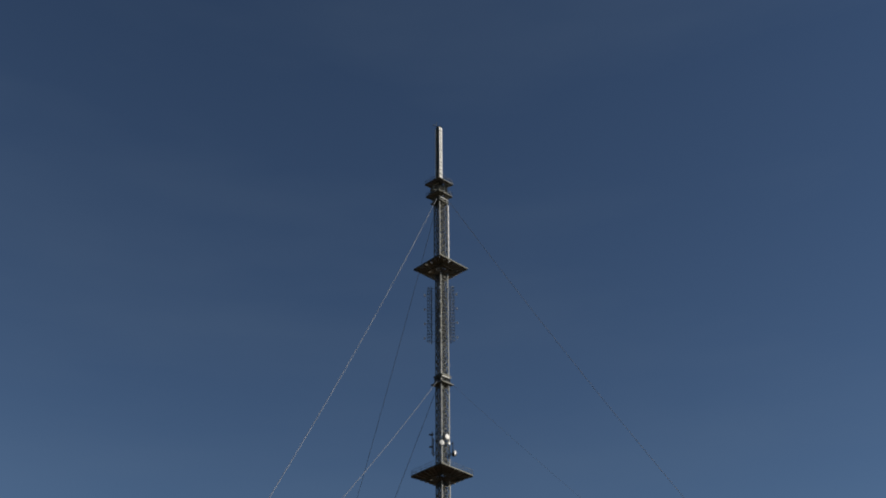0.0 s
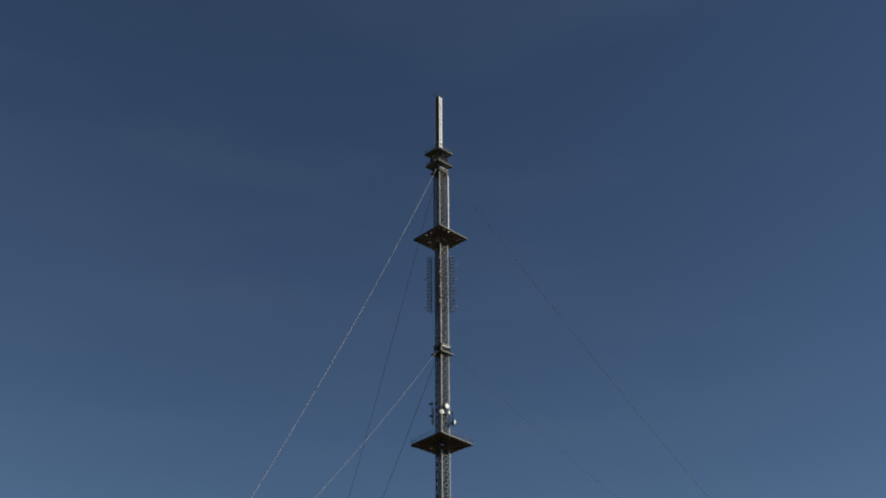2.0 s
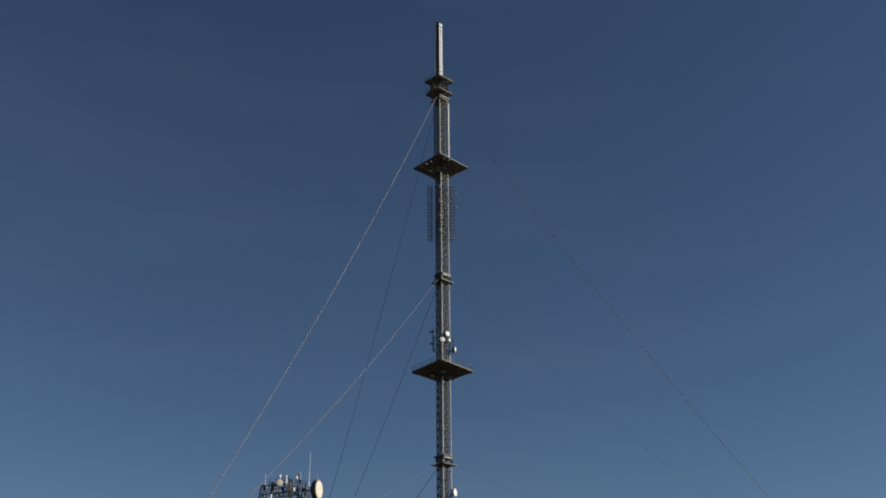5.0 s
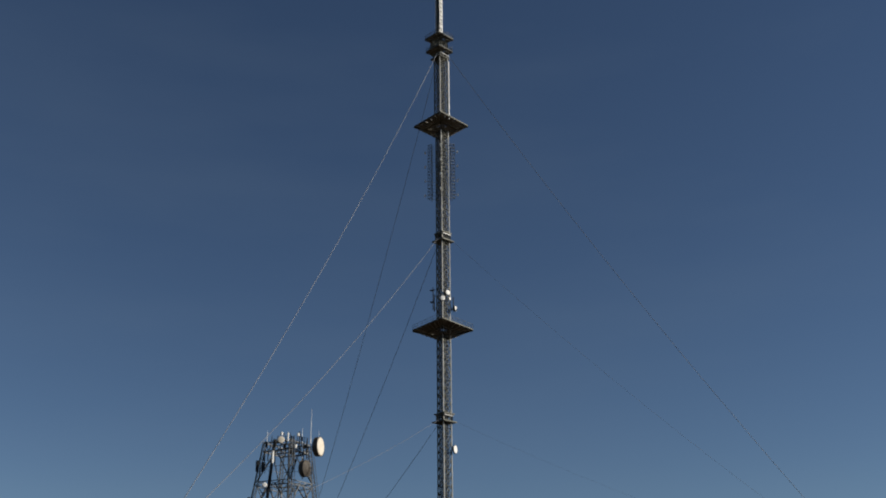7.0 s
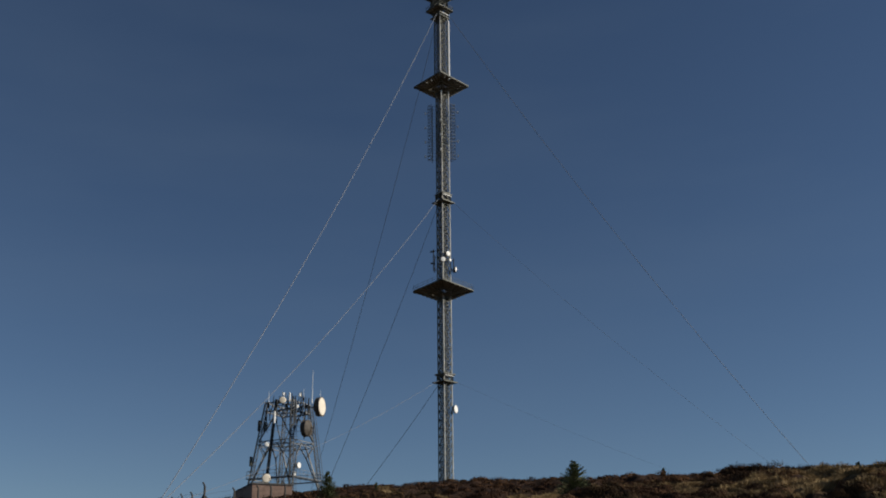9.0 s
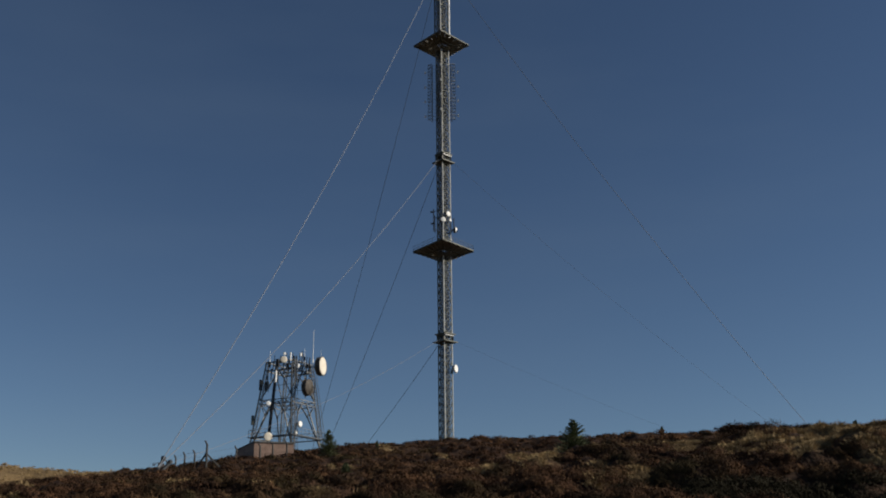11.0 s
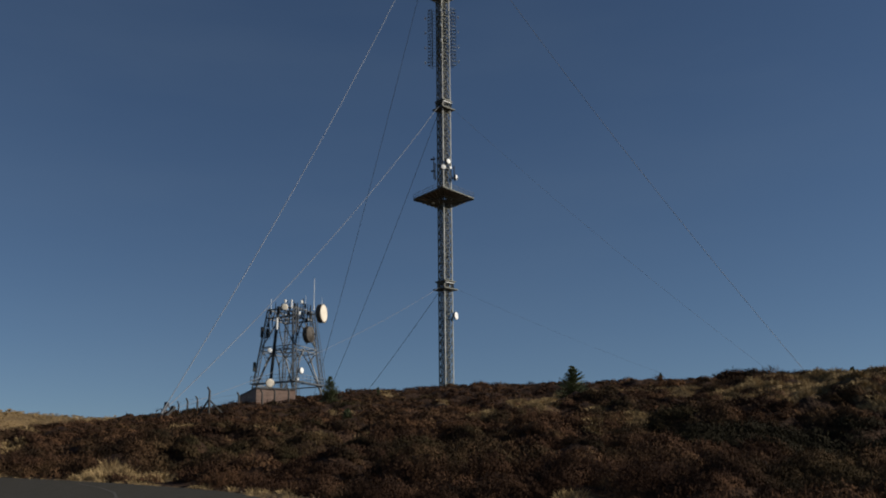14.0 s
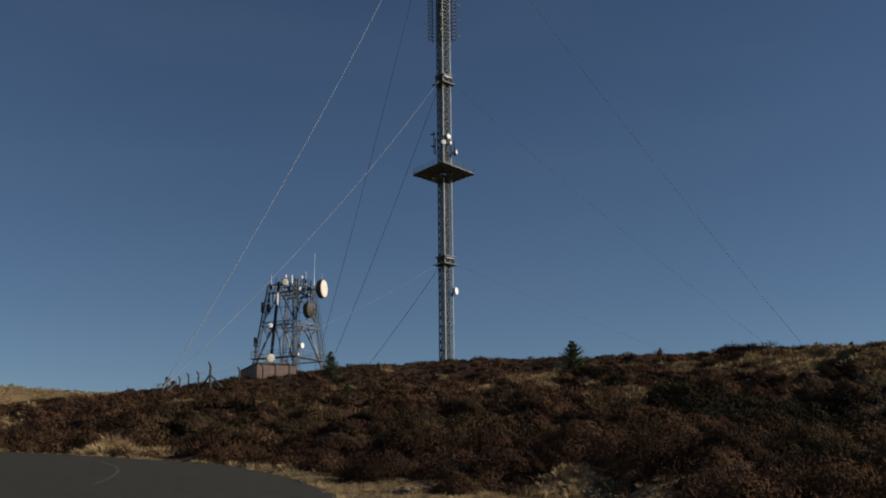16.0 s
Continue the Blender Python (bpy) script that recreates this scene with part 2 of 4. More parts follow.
# patches where bleached grass takes over from heather: x, y, reach across, reach along
GRASSY = [(2.9, 70.8, 0.9, 2.2), (6.3, 68.0, 1.1, 2.6), (10.7, 57.2, 1.5, 1.8), (13.8, 82, 2.6, 3.0), (17.6, 76, 1.6, 2.5), (19.3, 71.5, 1.5, 2.5),
          (20.5, 64.5, 2.6, 2.4), (23.0, 71.5, 2.8, 2.2), (23.4, 62.5, 2.2, 2.4), (27.2, 70, 2.6, 3.2), (27.5, 77.5, 2.2, 2.2), (26.2, 61.0, 2.8, 2.0),
          (30.5, 67.0, 2.2, 3.0), (31.0, 74.5, 2.6, 2.0), (19.8, 56.5, 1.3, 1.5), (24.0, 55.5, 1.6, 1.4), (34, 71, 2.5, 3.0),
          (-21, 81, 0.8, 1.4), (-14.6, 43.2, 1.25, 1.1), (-11.0, 41.0, 0.9, 1.0), (-7.6, 143, 2.2, 3.0), (10.4, 119, 2.2, 4.0), (-16, 100, 1.2, 1.5),
          (15, 128, 3, 4), (-29, 70, 1.6, 2.0), (2, 47, 0.8, 1.0), (-10.5, 109, 2.0, 2.5), (0.4, 20.4, 3.2, 2.1), (3.4, 21.2, 1.2, 1.6)]


GRASSY += [(-20.8, 80.5, 1.0, 1.6), (-11.4, 64.3, 0.9, 1.0), (-27.2, 63.3, 0.9, 1.0), (-34.7, 83.5, 1.2, 1.5), (-14.1, 135, 1.3, 1.6), (-8.4, 152, 2.0, 2.5),
           (0.0, 126, 1.0, 1.6), (3.0, 74.2, 0.8, 1.4), (6.3, 75.0, 1.3, 2.2), (7.6, 72.6, 0.9, 1.6), (-5.1, 58.6, 0.7, 0.9), (-6.6, 52.7, 0.4, 0.5)]
GRASSY += [(19.7, 131, 1.6, 2.5), (21.9, 130, 1.4, 2.0), (17.5, 84.9, 1.0, 1.4), (11.7, 61.9, 1.0, 1.5), (10.4, 59.5, 0.8, 1.2), (7.7, 50.9, 0.4, 0.5), (10.7, 68.5, 0.6, 0.8),
           (19.3, 68, 1.0, 1.0), (28.1, 75.9, 1.6, 1.6), (27.6, 70.6, 1.8, 1.2), (22.7, 52.4, 0.9, 0.7), (3.6, 22.6, 1.0, 1.2), (7.1, 18.5, 0.6, 0.5), (2.5, 24.0, 1.1, 1.0), (4.3, 22.6, 0.9, 1.0), (-1.5, 24.8, 1.1, 1.5), (-14.2, 43.8, 1.5, 1.4), (-12.2, 42.6, 1.2, 1.3)]


def grassiness(x, y):
    x, y = np.atleast_1d(np.asarray(x, float)), np.atleast_1d(np.asarray(y, float))
    g = np.zeros_like(x)
    for cx, cy, rx, ry in GRASSY:
        g = np.maximum(g, np.exp(-((x - cx) / (1.2 * rx)) ** 2 - ((y - cy) / (1.2 * ry)) ** 2))
    d = from_road(x, y)
    reach = np.where(y > 33, 0.35, 0.85)      # a narrow verge once the road bends
    g = np.maximum(g, np.clip(1.5 - np.abs(d - 0.6 * reach) / reach, 0, 1) * (d > 0))
    moor = np.clip((np.hypot(x + 20, y - 95) - 105) / 25, 0, 1)          # the far moor is all grass
    return np.maximum(g, np.where(x < -35, moor, 0))


def axis(fine, step, mid, mstep, end):
    """Coordinates from 0 outward: fine, then middling, then growing to the horizon."""
    out, v = [], 0.0
    while v < end:
        out.append(v)
        v += step if v < fine else mstep if v < mid else max(mstep, (v - mid) * 0.16 + mstep)
    return out + [end]


right = axis(38, 0.55, 120, 1.3, 4400)
xs = np.array([-v for v in reversed(right[1:])] + right)
ahead = axis(84, 0.55, 210, 1.3, 4400)
behind = axis(0, 3, 30, 3, 4400)
ys = np.array([-v for v in reversed(behind[1:])] + ahead)
gx, gy = np.meshgrid(xs, ys)
gx, gy = gx.ravel(), gy.ravel()
gz = land(gx, gy)
near = np.flatnonzero((np.abs(gx) < 170) & (gy > -40) & (gy < 330))
off = np.full(len(gx), 50.0)
off[near] = from_road(gx[near], gy[near])
rough = np.zeros(len(gx))
for i in near:
    rough[i] = hummock(gx[i], gy[i])
calm = np.clip((off - 1.5) / 3.5, 0, 1)
rough[near] += mounds(gx[near], gy[near])
gz = gz + rough * calm - 0.10 * (off < 0.3) * (off > -ROAD_WIDE - 0.5)
nx, ny = len(xs), len(ys)
idx = np.arange(nx * ny).reshape(ny, nx)
quads = np.stack([idx[:-1, :-1], idx[:-1, 1:], idx[1:, 1:], idx[1:, :-1]], -1).reshape(-1, 4)
me = bpy.data.meshes.new("ground")
me.from_pydata(np.stack([gx, gy, gz], 1).tolist(), [], quads.tolist())
me.polygons.foreach_set("use_smooth", [True] * len(me.polygons))
cover = me.attributes.new("grass", "FLOAT", "POINT")
gr = np.zeros(len(gx))
gr[near] = grassiness(gx[near], gy[near])
gr[np.hypot(gx, gy) > 300] = 1
cover.data.foreach_set("value", gr)


def ground_material():
    """Peat and heather litter, with bleached grass where the cover says so."""
    m = bpy.data.materials.new("moorland_ground")
    m.use_nodes = True
    n, l = m.node_tree.nodes, m.node_tree.links
    b = n["Principled BSDF"]
    at = n.new("ShaderNodeTexCoord")
    parts = []
    for scale in (0.12, 0.8, 5.0):
        t = n.new("ShaderNodeTexNoise")
        t.inputs["Scale"].default_value, t.inputs["Detail"].default_value = scale, 6
        l.new(at.outputs["Object"], t.inputs["Vector"])
        parts.append(t)
    peat = n.new("ShaderNodeValToRGB")
    peat.color_ramp.elements[0].color, peat.color_ramp.elements[1].color = (0.017, 0.010, 0.0075, 1), (0.070, 0.039, 0.023, 1)
    peat.color_ramp.elements[0].position, peat.color_ramp.elements[1].position = 0.35, 0.68
    l.new(parts[1].outputs["Fac"], peat.inputs["Fac"])
    straw = n.new("ShaderNodeValToRGB")
    straw.color_ramp.elements[0].color, straw.color_ramp.elements[1].color = (0.07, 0.046, 0.023, 1), (0.27, 0.185, 0.092, 1)
    straw.color_ramp.elements[0].position, straw.color_ramp.elements[1].position = 0.36, 0.66
    l.new(parts[2].outputs["Fac"], straw.inputs["Fac"])
    a = n.new("ShaderNodeAttribute")
    a.attribute_name = "grass"
    fray = n.new("ShaderNodeMath")
    fray.operation = "MULTIPLY_ADD"
    fray.inputs[1].default_value = 1.3
    l.new(parts[1].outputs["Fac"], fray.inputs[0])
    l.new(a.outputs["Fac"], fray.inputs[2])
    cut = n.new("ShaderNodeMapRange")
    cut.inputs["From Min"].default_value, cut.inputs["From Max"].default_value = 1.0, 1.35
    l.new(fray.outputs[0], cut.inputs["Value"])
    mix = n.new("ShaderNodeMixRGB")
    l.new(cut.outputs["Result"], mix.inputs["Fac"])
    l.new(peat.outputs["Color"], mix.inputs["Color1"])
    l.new(straw.outputs["Color"], mix.inputs["Color2"])
    l.new(mix.outputs["Color"], b.inputs["Base Color"])
    b.inputs["Roughness"].default_value, b.inputs["Specular IOR Level"].default_value = 0.95, 0.1
    bp = n.new("ShaderNodeBump")
    bp.inputs["Strength"].default_value, bp.inputs["Distance"].default_value = 1.0, 0.2
    l.new(parts[2].outputs["Fac"], bp.inputs["Height"])
    l.new(bp.outputs["Normal"], b.inputs["Normal"])
    return m


me.materials.append(ground_material())
tagged(new("ground", me), "brown heather moorland hillside with bleached grass patches", "ground", kind="structure")

# ---- road: a cambered sheet of asphalt bending away to the left ----
road = Shape()
rows = 12
for i in range(len(EDGE)):
    for j in range(rows + 1):
        w = j / rows * ROAD_WIDE
        wob = 0.10 * noise.noise(Vector((i * 0.31, 4, 2))) if j == 0 else 0
        x, y = EX[i] - TY[i] * (w + wob), EY[i] + TX[i] * (w + wob)
        road.v.append((x, y, ground_z(x, y) + 0.02 + 0.05 * math.sin(math.pi * j / rows)))
for i in range(len(EDGE) - 1):
    for j in range(rows):
        k = i * (rows + 1) + j
        road.f.append((k, k + rows + 1, k + rows + 2, k + 1))
tagged(new("road", road.mesh("road", ASPHALT, True)), "dark grey worn asphalt mountain road bending uphill", "road", kind="structure")

seam = Shape()
SEAM_LINE = [(-14.2, 39.3), (-12.6, 37.0), (-11.0, 33.8), (-10.0, 31.0), (-9.4, 28.6), (-9.1, 27.0), (-8.9, 25.6)]
for i in range(len(SEAM_LINE) * 6 - 5):
    t = i / 6
    k = min(int(t), len(SEAM_LINE) - 2)
    a, b = Vector(SEAM_LINE[k]), Vector(SEAM_LINE[k + 1])
    p = a.lerp(b, t - k)
    wd = 0.045 + 0.035 * noise.noise(Vector((i * 0.7, 1, 5)))
    for s in (-wd, wd):
        d = from_road(p.x + s, p.y)[0]
        seam.v.append((p.x + s, p.y, ground_z(p.x + s, p.y) + 0.026 + 0.05 * math.sin(math.pi * min(1, -d / ROAD_WIDE))))
    if i:
        m = len(seam.v)
        seam.f.append((m - 4, m - 3, m - 1, m - 2))
tagged(new("road_seam", seam.mesh("road_seam", SEAM)), "pale faded repair seam on the asphalt", "road marking", kind="structure")


# ---- guyed mast ----
MAST = Vector((0.47, 180.0, 21.2))
mast = root("guyed_mast", pose(*MAST, 0, 0, 0), "tall olive grey steel lattice mast with square platforms", "mast")


def zl(z):
    return z - MAST.z


def corner(r, k, z, turn=-8.0):
    a = radians(turn + 90 * k)
    return Vector((r * math.cos(a), r * math.sin(a), z))


R_MAST = 1.28
TOP_SHIFT = Vector((-0.12, 0, 0))      # the top length stands a little off the axis
for k in range(4):                      # corner legs: right, far, left, near
    s = Shape()
    s.tube(corner(R_MAST, k, 0), corner(R_MAST, k, zl(104)), 0.115, 8)
    s.tube(corner(R_MAST + 0.12, k, zl(104)) + TOP_SHIFT, corner(R_MAST + 0.12, k, zl(121)) + TOP_SHIFT, 0.115, 8)
    # sunlit right and near legs coloured pale, the shaded far and left ones dark
    part("leg", s, LEG if k in (0, 3) else STEEL, mast, "galvanised corner leg coloured pale as if sunlit" if k in (0, 3) else "corner leg coloured dark for its shaded side")


def bay_mesh(r, h):
    s = Shape()
    for k in range(4):
        a, b = corner(r, k, 0), corner(r, k + 1, 0)
        up = Vector((0, 0, h))
        s.beam(a, b, 0.09)
        s.beam(a, (a + b) / 2 + up / 2, 0.085)
        s.beam((a + b) / 2 + up / 2, a + up, 0.085)
        s.beam(b, (a + b) / 2 + up / 2, 0.085)
        s.beam((a + b) / 2 + up / 2, b + up, 0.085)
    return s


low, high = bay_mesh(R_MAST, 1.5).mesh("bracing", STEEL), bay_mesh(R_MAST + 0.12, 1.5).mesh("bracing", STEEL)
z = 0.0
while z < zl(120):
    ob = part("bracing", low if z < zl(103) else high, STEEL, mast)
    ob.location = (0, 0, z) if z < zl(103) else (TOP_SHIFT.x, 0, z)
    z += 1.5
s = Shape()                             # climbing ladder and feeders inside the shaft
for x in (-0.25, 0.25):
    s.beam((x, 0.1, 0), (x, 0.1, zl(121)), 0.07)
for i in range(330):
    s.beam((-0.25, 0.1, 0.36 * i), (0.25, 0.1, 0.36 * i), 0.035)
part("ladder", s, STEEL, mast)
s = Shape()
for j in range(5):
    s.tube((0.15 + 0.13 * j, 0.55, 0), (0.15 + 0.13 * j, 0.55, zl(121)), 0.045, 6)
# added dark tubes that give the shaded left half of the shaft its darkness
for j in range(6):
    s.tube((-0.98 + 0.16 * j, 0.4 - 0.05 * j, 0), (-0.98 + 0.16 * j, 0.4 - 0.05 * j, zl(121)), 0.055, 6)
part("feeder_cables", s, DARK, mast, "black feeder cables, with dark tubes added for the shaded left half")
s = Shape()
for i in range(9):                      # joined lengths of pipe
    z0 = zl(104.2) + i * 1.7
    s.lathe(corner(R_MAST + 0.18, 0, z0), corner(R_MAST + 0.18, 0, z0 + 1.6), [(0, 0.14), (0.05, 0.2), (0.95, 0.2), (1, 0.14)], 10)
    s.tube(corner(R_MAST + 0.18, 0, z0 + 1.55), corner(R_MAST + 0.18, 0, z0 + 1.75), 0.1, 8)
part("feeder_tray", s, PANEL, mast, "bright cable tray beside the leg")


def platform(z, half, thick, joists, rail=1.1, turn=-1.0, drop=0.4, long=1.0, slots=0.0, dx=0.0):
    """Square deck set corner-on, with joists below, an edge beam and a handrail; 'slots' is the share
    of each wing, next to its rim, where the plates are left out between the joists."""
    c = [corner(half * (long if k % 2 else 1), k, z, turn) + Vector((dx, 0, 0)) for k in range(4)]
    inner = [corner(R_MAST * 0.95, k, z, turn) + Vector((dx * 0.5, 0, 0)) for k in range(4)]
    deck = Shape()

    def plate(a, b, q, p):
        n = len(deck.v)
        for dz in (0, thick):
            deck.v += [tuple(v + Vector((0, 0, dz))) for v in (a, b, q, p)]
        deck.f.extend([(n + 3, n + 2, n + 1, n), (n + 4, n + 5, n + 6, n + 7)] + [(n + i, n + (i + 1) % 4, n + 4 + (i + 1) % 4, n + 4 + i) for i in range(4)])

    for k in range(4):                  # four wings round the shaft
        a, b, p, q = c[k], c[(k + 1) % 4], inner[k], inner[(k + 1) % 4]
        if slots:
            a1, b1, a2, b2 = a.lerp(p, 0.09), b.lerp(q, 0.09), a.lerp(p, slots), b.lerp(q, slots)
            plate(a, b, b1, a1)
            plate(a2, b2, q, p)
            for i in range(joists):     # plates between, leaving narrow slots
                t0, t1 = (i + 0.02) / joists, (i + (0.62 if i % 2 else 0.98)) / joists
                plate(a1.lerp(b1, t0), a1.lerp(b1, t1), a2.lerp(b2, t1), a2.lerp(b2, t0))
        else:
            plate(a, b, q, p)
    d = part("platform_deck", deck, DECK, mast, "dark square working platform")
    for k in range(4):
        e = Shape()
        e.beam(c[k] + Vector((0, 0, thick / 2)), c[(k + 1) % 4] + Vector((0, 0, thick / 2)), 0.12, thick * 1.1)
        part("edge_beam", e, STEEL, d)
        for i in range(1, joists):
            j = Shape()
            t = i / joists
            p = c[k].lerp(c[(k + 1) % 4], t)
            q = inner[k].lerp(inner[(k + 1) % 4], t)
            j.beam(p - Vector((0, 0, 0.08)), q - Vector((0, 0, drop)), 0.11, 0.16)
            part("joist", j, DECK, d)
        j = Shape()
        j.beam(c[k] - Vector((0, 0, 0.12)), inner[k] - Vector((0, 0, drop)), 0.18, 0.24)
        low_ = Vector((0, 0, 0.1 + (drop - 0.1) * 0.5))
        j.beam(c[k].lerp(inner[k], 0.5) - low_, c[(k + 1) % 4].lerp(inner[(k + 1) % 4], 0.5) - low_, 0.12, 0.14)
        part("bracket", j, STEEL, d)
        if rail:
            h = Shape()
            for i in range(7):
                p = c[k].lerp(c[(k + 1) % 4], i / 6)
                h.beam(p, p + Vector((0, 0, rail)), 0.045)
            for hh in (0.55, 1.0):
                h.beam(c[k] + Vector((0, 0, rail * hh)), c[(k + 1) % 4] + Vector((0, 0, rail * hh)), 0.04)
            part("handrail", h, STEEL, d)


def collar(z, half, rise, small, dx=0.0):
    """Guy collar: two square plates and a box girder between them."""
    for zz, h in ((z, half), (z + rise, small)):
        p = Shape()
        n = [corner(h, k, zz, -1) + Vector((dx, 0, 0)) for k in range(4)]
        p.v += [tuple(v) for v in n] + [tuple(v + Vector((0, 0, 0.2))) for v in n]
        p.f += [(3, 2, 1, 0), (4, 5, 6, 7)] + [(i, (i + 1) % 4, 4 + (i + 1) % 4, 4 + i) for i in range(4)]
        part("collar_plate", p, STEEL, mast, "dark steel guy collar plate")
    for k in range(4):
        g = Shape()
        a, b = corner(R_MAST + 0.3, k, z + rise * 0.5, -1), corner(R_MAST + 0.3, k + 1, z + rise * 0.5, -1)
        up = Vector((0, 0, rise * 0.36))
        g.beam(a + up, b + up, 0.14, 0.17)
        g.beam(a - up, b - up, 0.14, 0.17)
        for t in (0.06, 0.28, 0.84):
            g.beam(a.lerp(b, t) - up, a.lerp(b, t) + up, 0.15)
        # the sunlit right-front girder takes paler steel, its light held in the colour
        part("collar_girder", g, TOWER if k == 3 else STEEL, mast)


platform(zl(125.1), 3.05, 0.18, 5, 1.0, -1.0, 0.55, 1.0, 0.3, -0.45)
platform(zl(121.9), 2.85, 0.18, 5, 1.0, -1.0, 0.5, 1.0, 0.3, -0.42)
collar(zl(120.0), 2.05, 0.9, 1.7, -0.3)
platform(zl(103.7), 5.6, 0.18, 10, 0, -1.0, 1.3, 1.1, 0.36, -0.2)
platform(zl(59.4), 5.75, 0.2, 7, 1.1, -1.0, 1.1, 1.3, 0.0, -0.18)
collar(zl(77.6), 2.25, 1.7, 1.75)
collar(zl(41.6), 2.35, 1.5, 1.95)

s = Shape()                             # narrow core between the upper platforms and up through the spine
s.box(-0.8, -0.8, zl(121), 0.8, 0.8, zl(125.2))
for x, y, zz, w, h in ((-1.7, -0.9, 122.8, 0.5, 1.0), (-2.1, 0.2, 122.6, 0.35, 0.9), (1.5, -1.0, 122.9, 0.6, 1.3), (1.1, -1.4, 123.6, 0.4, 0.8), (-1.2, -1.3, 123.2, 0.5, 1.4), (2.2, 0.1, 122.5, 0.3, 0.8)):
    s.box(x - w / 2, y - w / 2, zl(zz) - h / 2, x + w / 2, y + w / 2, zl(zz) + h / 2)
    s.beam((x, y, zl(zz)), (0, 0, zl(zz)), 0.12)
part("upper_core", s, STEEL, mast).location = (-0.4, 0, 0)
s = Shape()
s.box(-0.42, -0.42, zl(125.2), 0.42, 0.42, zl(141.0))
for sx in (-0.50, 0.50):
    for sy in (-0.50, 0.50):
        s.beam((sx, sy, zl(125.2)), (sx, sy, zl(141.1)), 0.10)
for i in range(14):
    zz = zl(126.6) + i * 1.08
    for a in (-0.50, 0.50):
        s.beam((a, -0.50, zz), (a, 0.50, zz), 0.08)
        s.beam((-0.50, a, zz), (0.50, a, zz), 0.08)
part("antenna_spine", s, STEEL, mast).location = (-0.45, 0, 0)
cover_box = Shape()
cover_box.box(-0.43, -0.08, 0, 0.43, 0.09, 0.86)
cover_box = cover_box.mesh("antenna_panel", PANEL)
for i in range(13):
    for k in range(3):
        ob = part("antenna_panel", cover_box, PANEL, mast, "white glass fibre antenna panel" if i == k == 0 else "")
        a = radians(90 * k + 47)
        ob.location, ob.rotation_euler = (0.58 * math.sin(a) - 0.45, -0.58 * math.cos(a), zl(126.75) + 1.08 * i), (0, 0, a)
s = Shape()
s.tube((-0.5, -0.3, zl(141)), (-0.5, -0.3, zl(142.2)), 0.05, 6).tube((-1.1, -0.3, zl(141.2)), (-0.4, -0.3, zl(141.0)), 0.04, 6)
s.lathe((-1.1, -0.3, zl(141.2)), (-1.1, -0.3, zl(141.6)), [(0, 0.1), (0.5, 0.16), (1, 0.06)], 8)
part("beacon_bracket", s, STEEL, mast, "small beacon bracket at the tip").location = (-0.45, 0, 0)


def dipole_panel():
    """Tall frame of cross bars standing off the shaft, with dipoles in front of it."""
    f = Shape()
    for y in (-0.95, 0.0, 0.95):
        f.beam((1.9, y, 0), (1.9, y, 12.2), 0.07)
    f.beam((2.75, 0, 0), (2.75, 0, 12.2), 0.07)
    for i in range(17):
        zz = 0.05 + i * 0.755
        f.beam((1.9, -0.95, zz), (1.9, 0.95, zz), 0.065)
        f.beam((1.2, 0, zz), (2.75, 0, zz + 0.25), 0.07)
        f.beam((1.9, -0.95, zz), (2.75, 0, zz + 0.25), 0.055)
        f.beam((1.9, 0.95, zz), (2.75, 0, zz + 0.25), 0.055)
    d = Shape()
    d.beam((2.7, 0, 0), (3.3, 0, 0), 0.06)
    d.beam((3.3, 0, -0.24), (3.3, 0, 0.24), 0.26)
    return f.mesh("dipole_frame", STEEL), d.mesh("dipole", PANEL)


frame_mesh, dip_mesh = dipole_panel()
for k in range(4):
    a = part("dipole_frame", frame_mesh, STEEL, mast, "open grid reflector frame" if k == 0 else "")
    a.location, a.rotation_euler = (-0.2, 0, zl(87.0)), (0, 0, radians(90 * k - 3))
    for i in range(4):
        part("dipole", dip_mesh, PANEL, a).location = (0, 0, 0.9 + 3.25 * i)


def whip(at, length, r=0.03, mat=PANEL, name="whip_antenna", label="thin white whip aerial standing on the tower"):
    s = Shape()
    s.lathe((0, 0, 0), (0, 0, length), [(0, r * 1.8), (0.12, r * 1.8), (0.13, r), (1, r * 0.5)], 7)
    ob = new(name, s.mesh(name, mat))
    ob.matrix_world = pose(*at)
    return tagged(ob, label, "antenna")


def dish(at, turn, dia, depth, label, face=CREAM, shell=DRUM, arm=0.5, nod=0.0):
    """Drum-shrouded microwave dish facing 'turn' degrees clockwise from +y; 'arm' is its mounting behind."""
    ob = root("microwave_dish", pose(*at, 0, 0, -turn) @ pose(0, 0, 0, nod), label, "dish antenna", "microwave dishes")
    r = dia / 2
    s = Shape()
    s.lathe((0, -depth, 0), (0, 0, 0), [(0, r * 0.25), (0.12, r * 0.55), (0.38, r * 0.96), (0.42, r), (0.94, r), (0.95, r * 1.03), (1, r * 1.03)], 24)
    part("shroud", s, shell, ob, smooth=False)
    s = Shape()
    s.lathe((0, 0.004, 0), (0, 0.004 + dia * 0.05, 0), [(0, r * 0.99), (0.4, r * 0.85), (0.8, r * 0.5), (1, r * 0.08)], 24)
    part("radome", s, face, ob, "pale flat radome", smooth=True)
    s = Shape()
    s.beam((0, -depth - arm, 0), (0, -depth + 0.05, 0), 0.12).beam((0, -depth - arm, -r * 0.7), (0, -depth - arm, r * 0.7), 0.10)
    part("mount", s, DARK, ob)
    return ob


def on_mast(dx, dy, z):
    return (MAST.x + dx, MAST.y + dy, z)


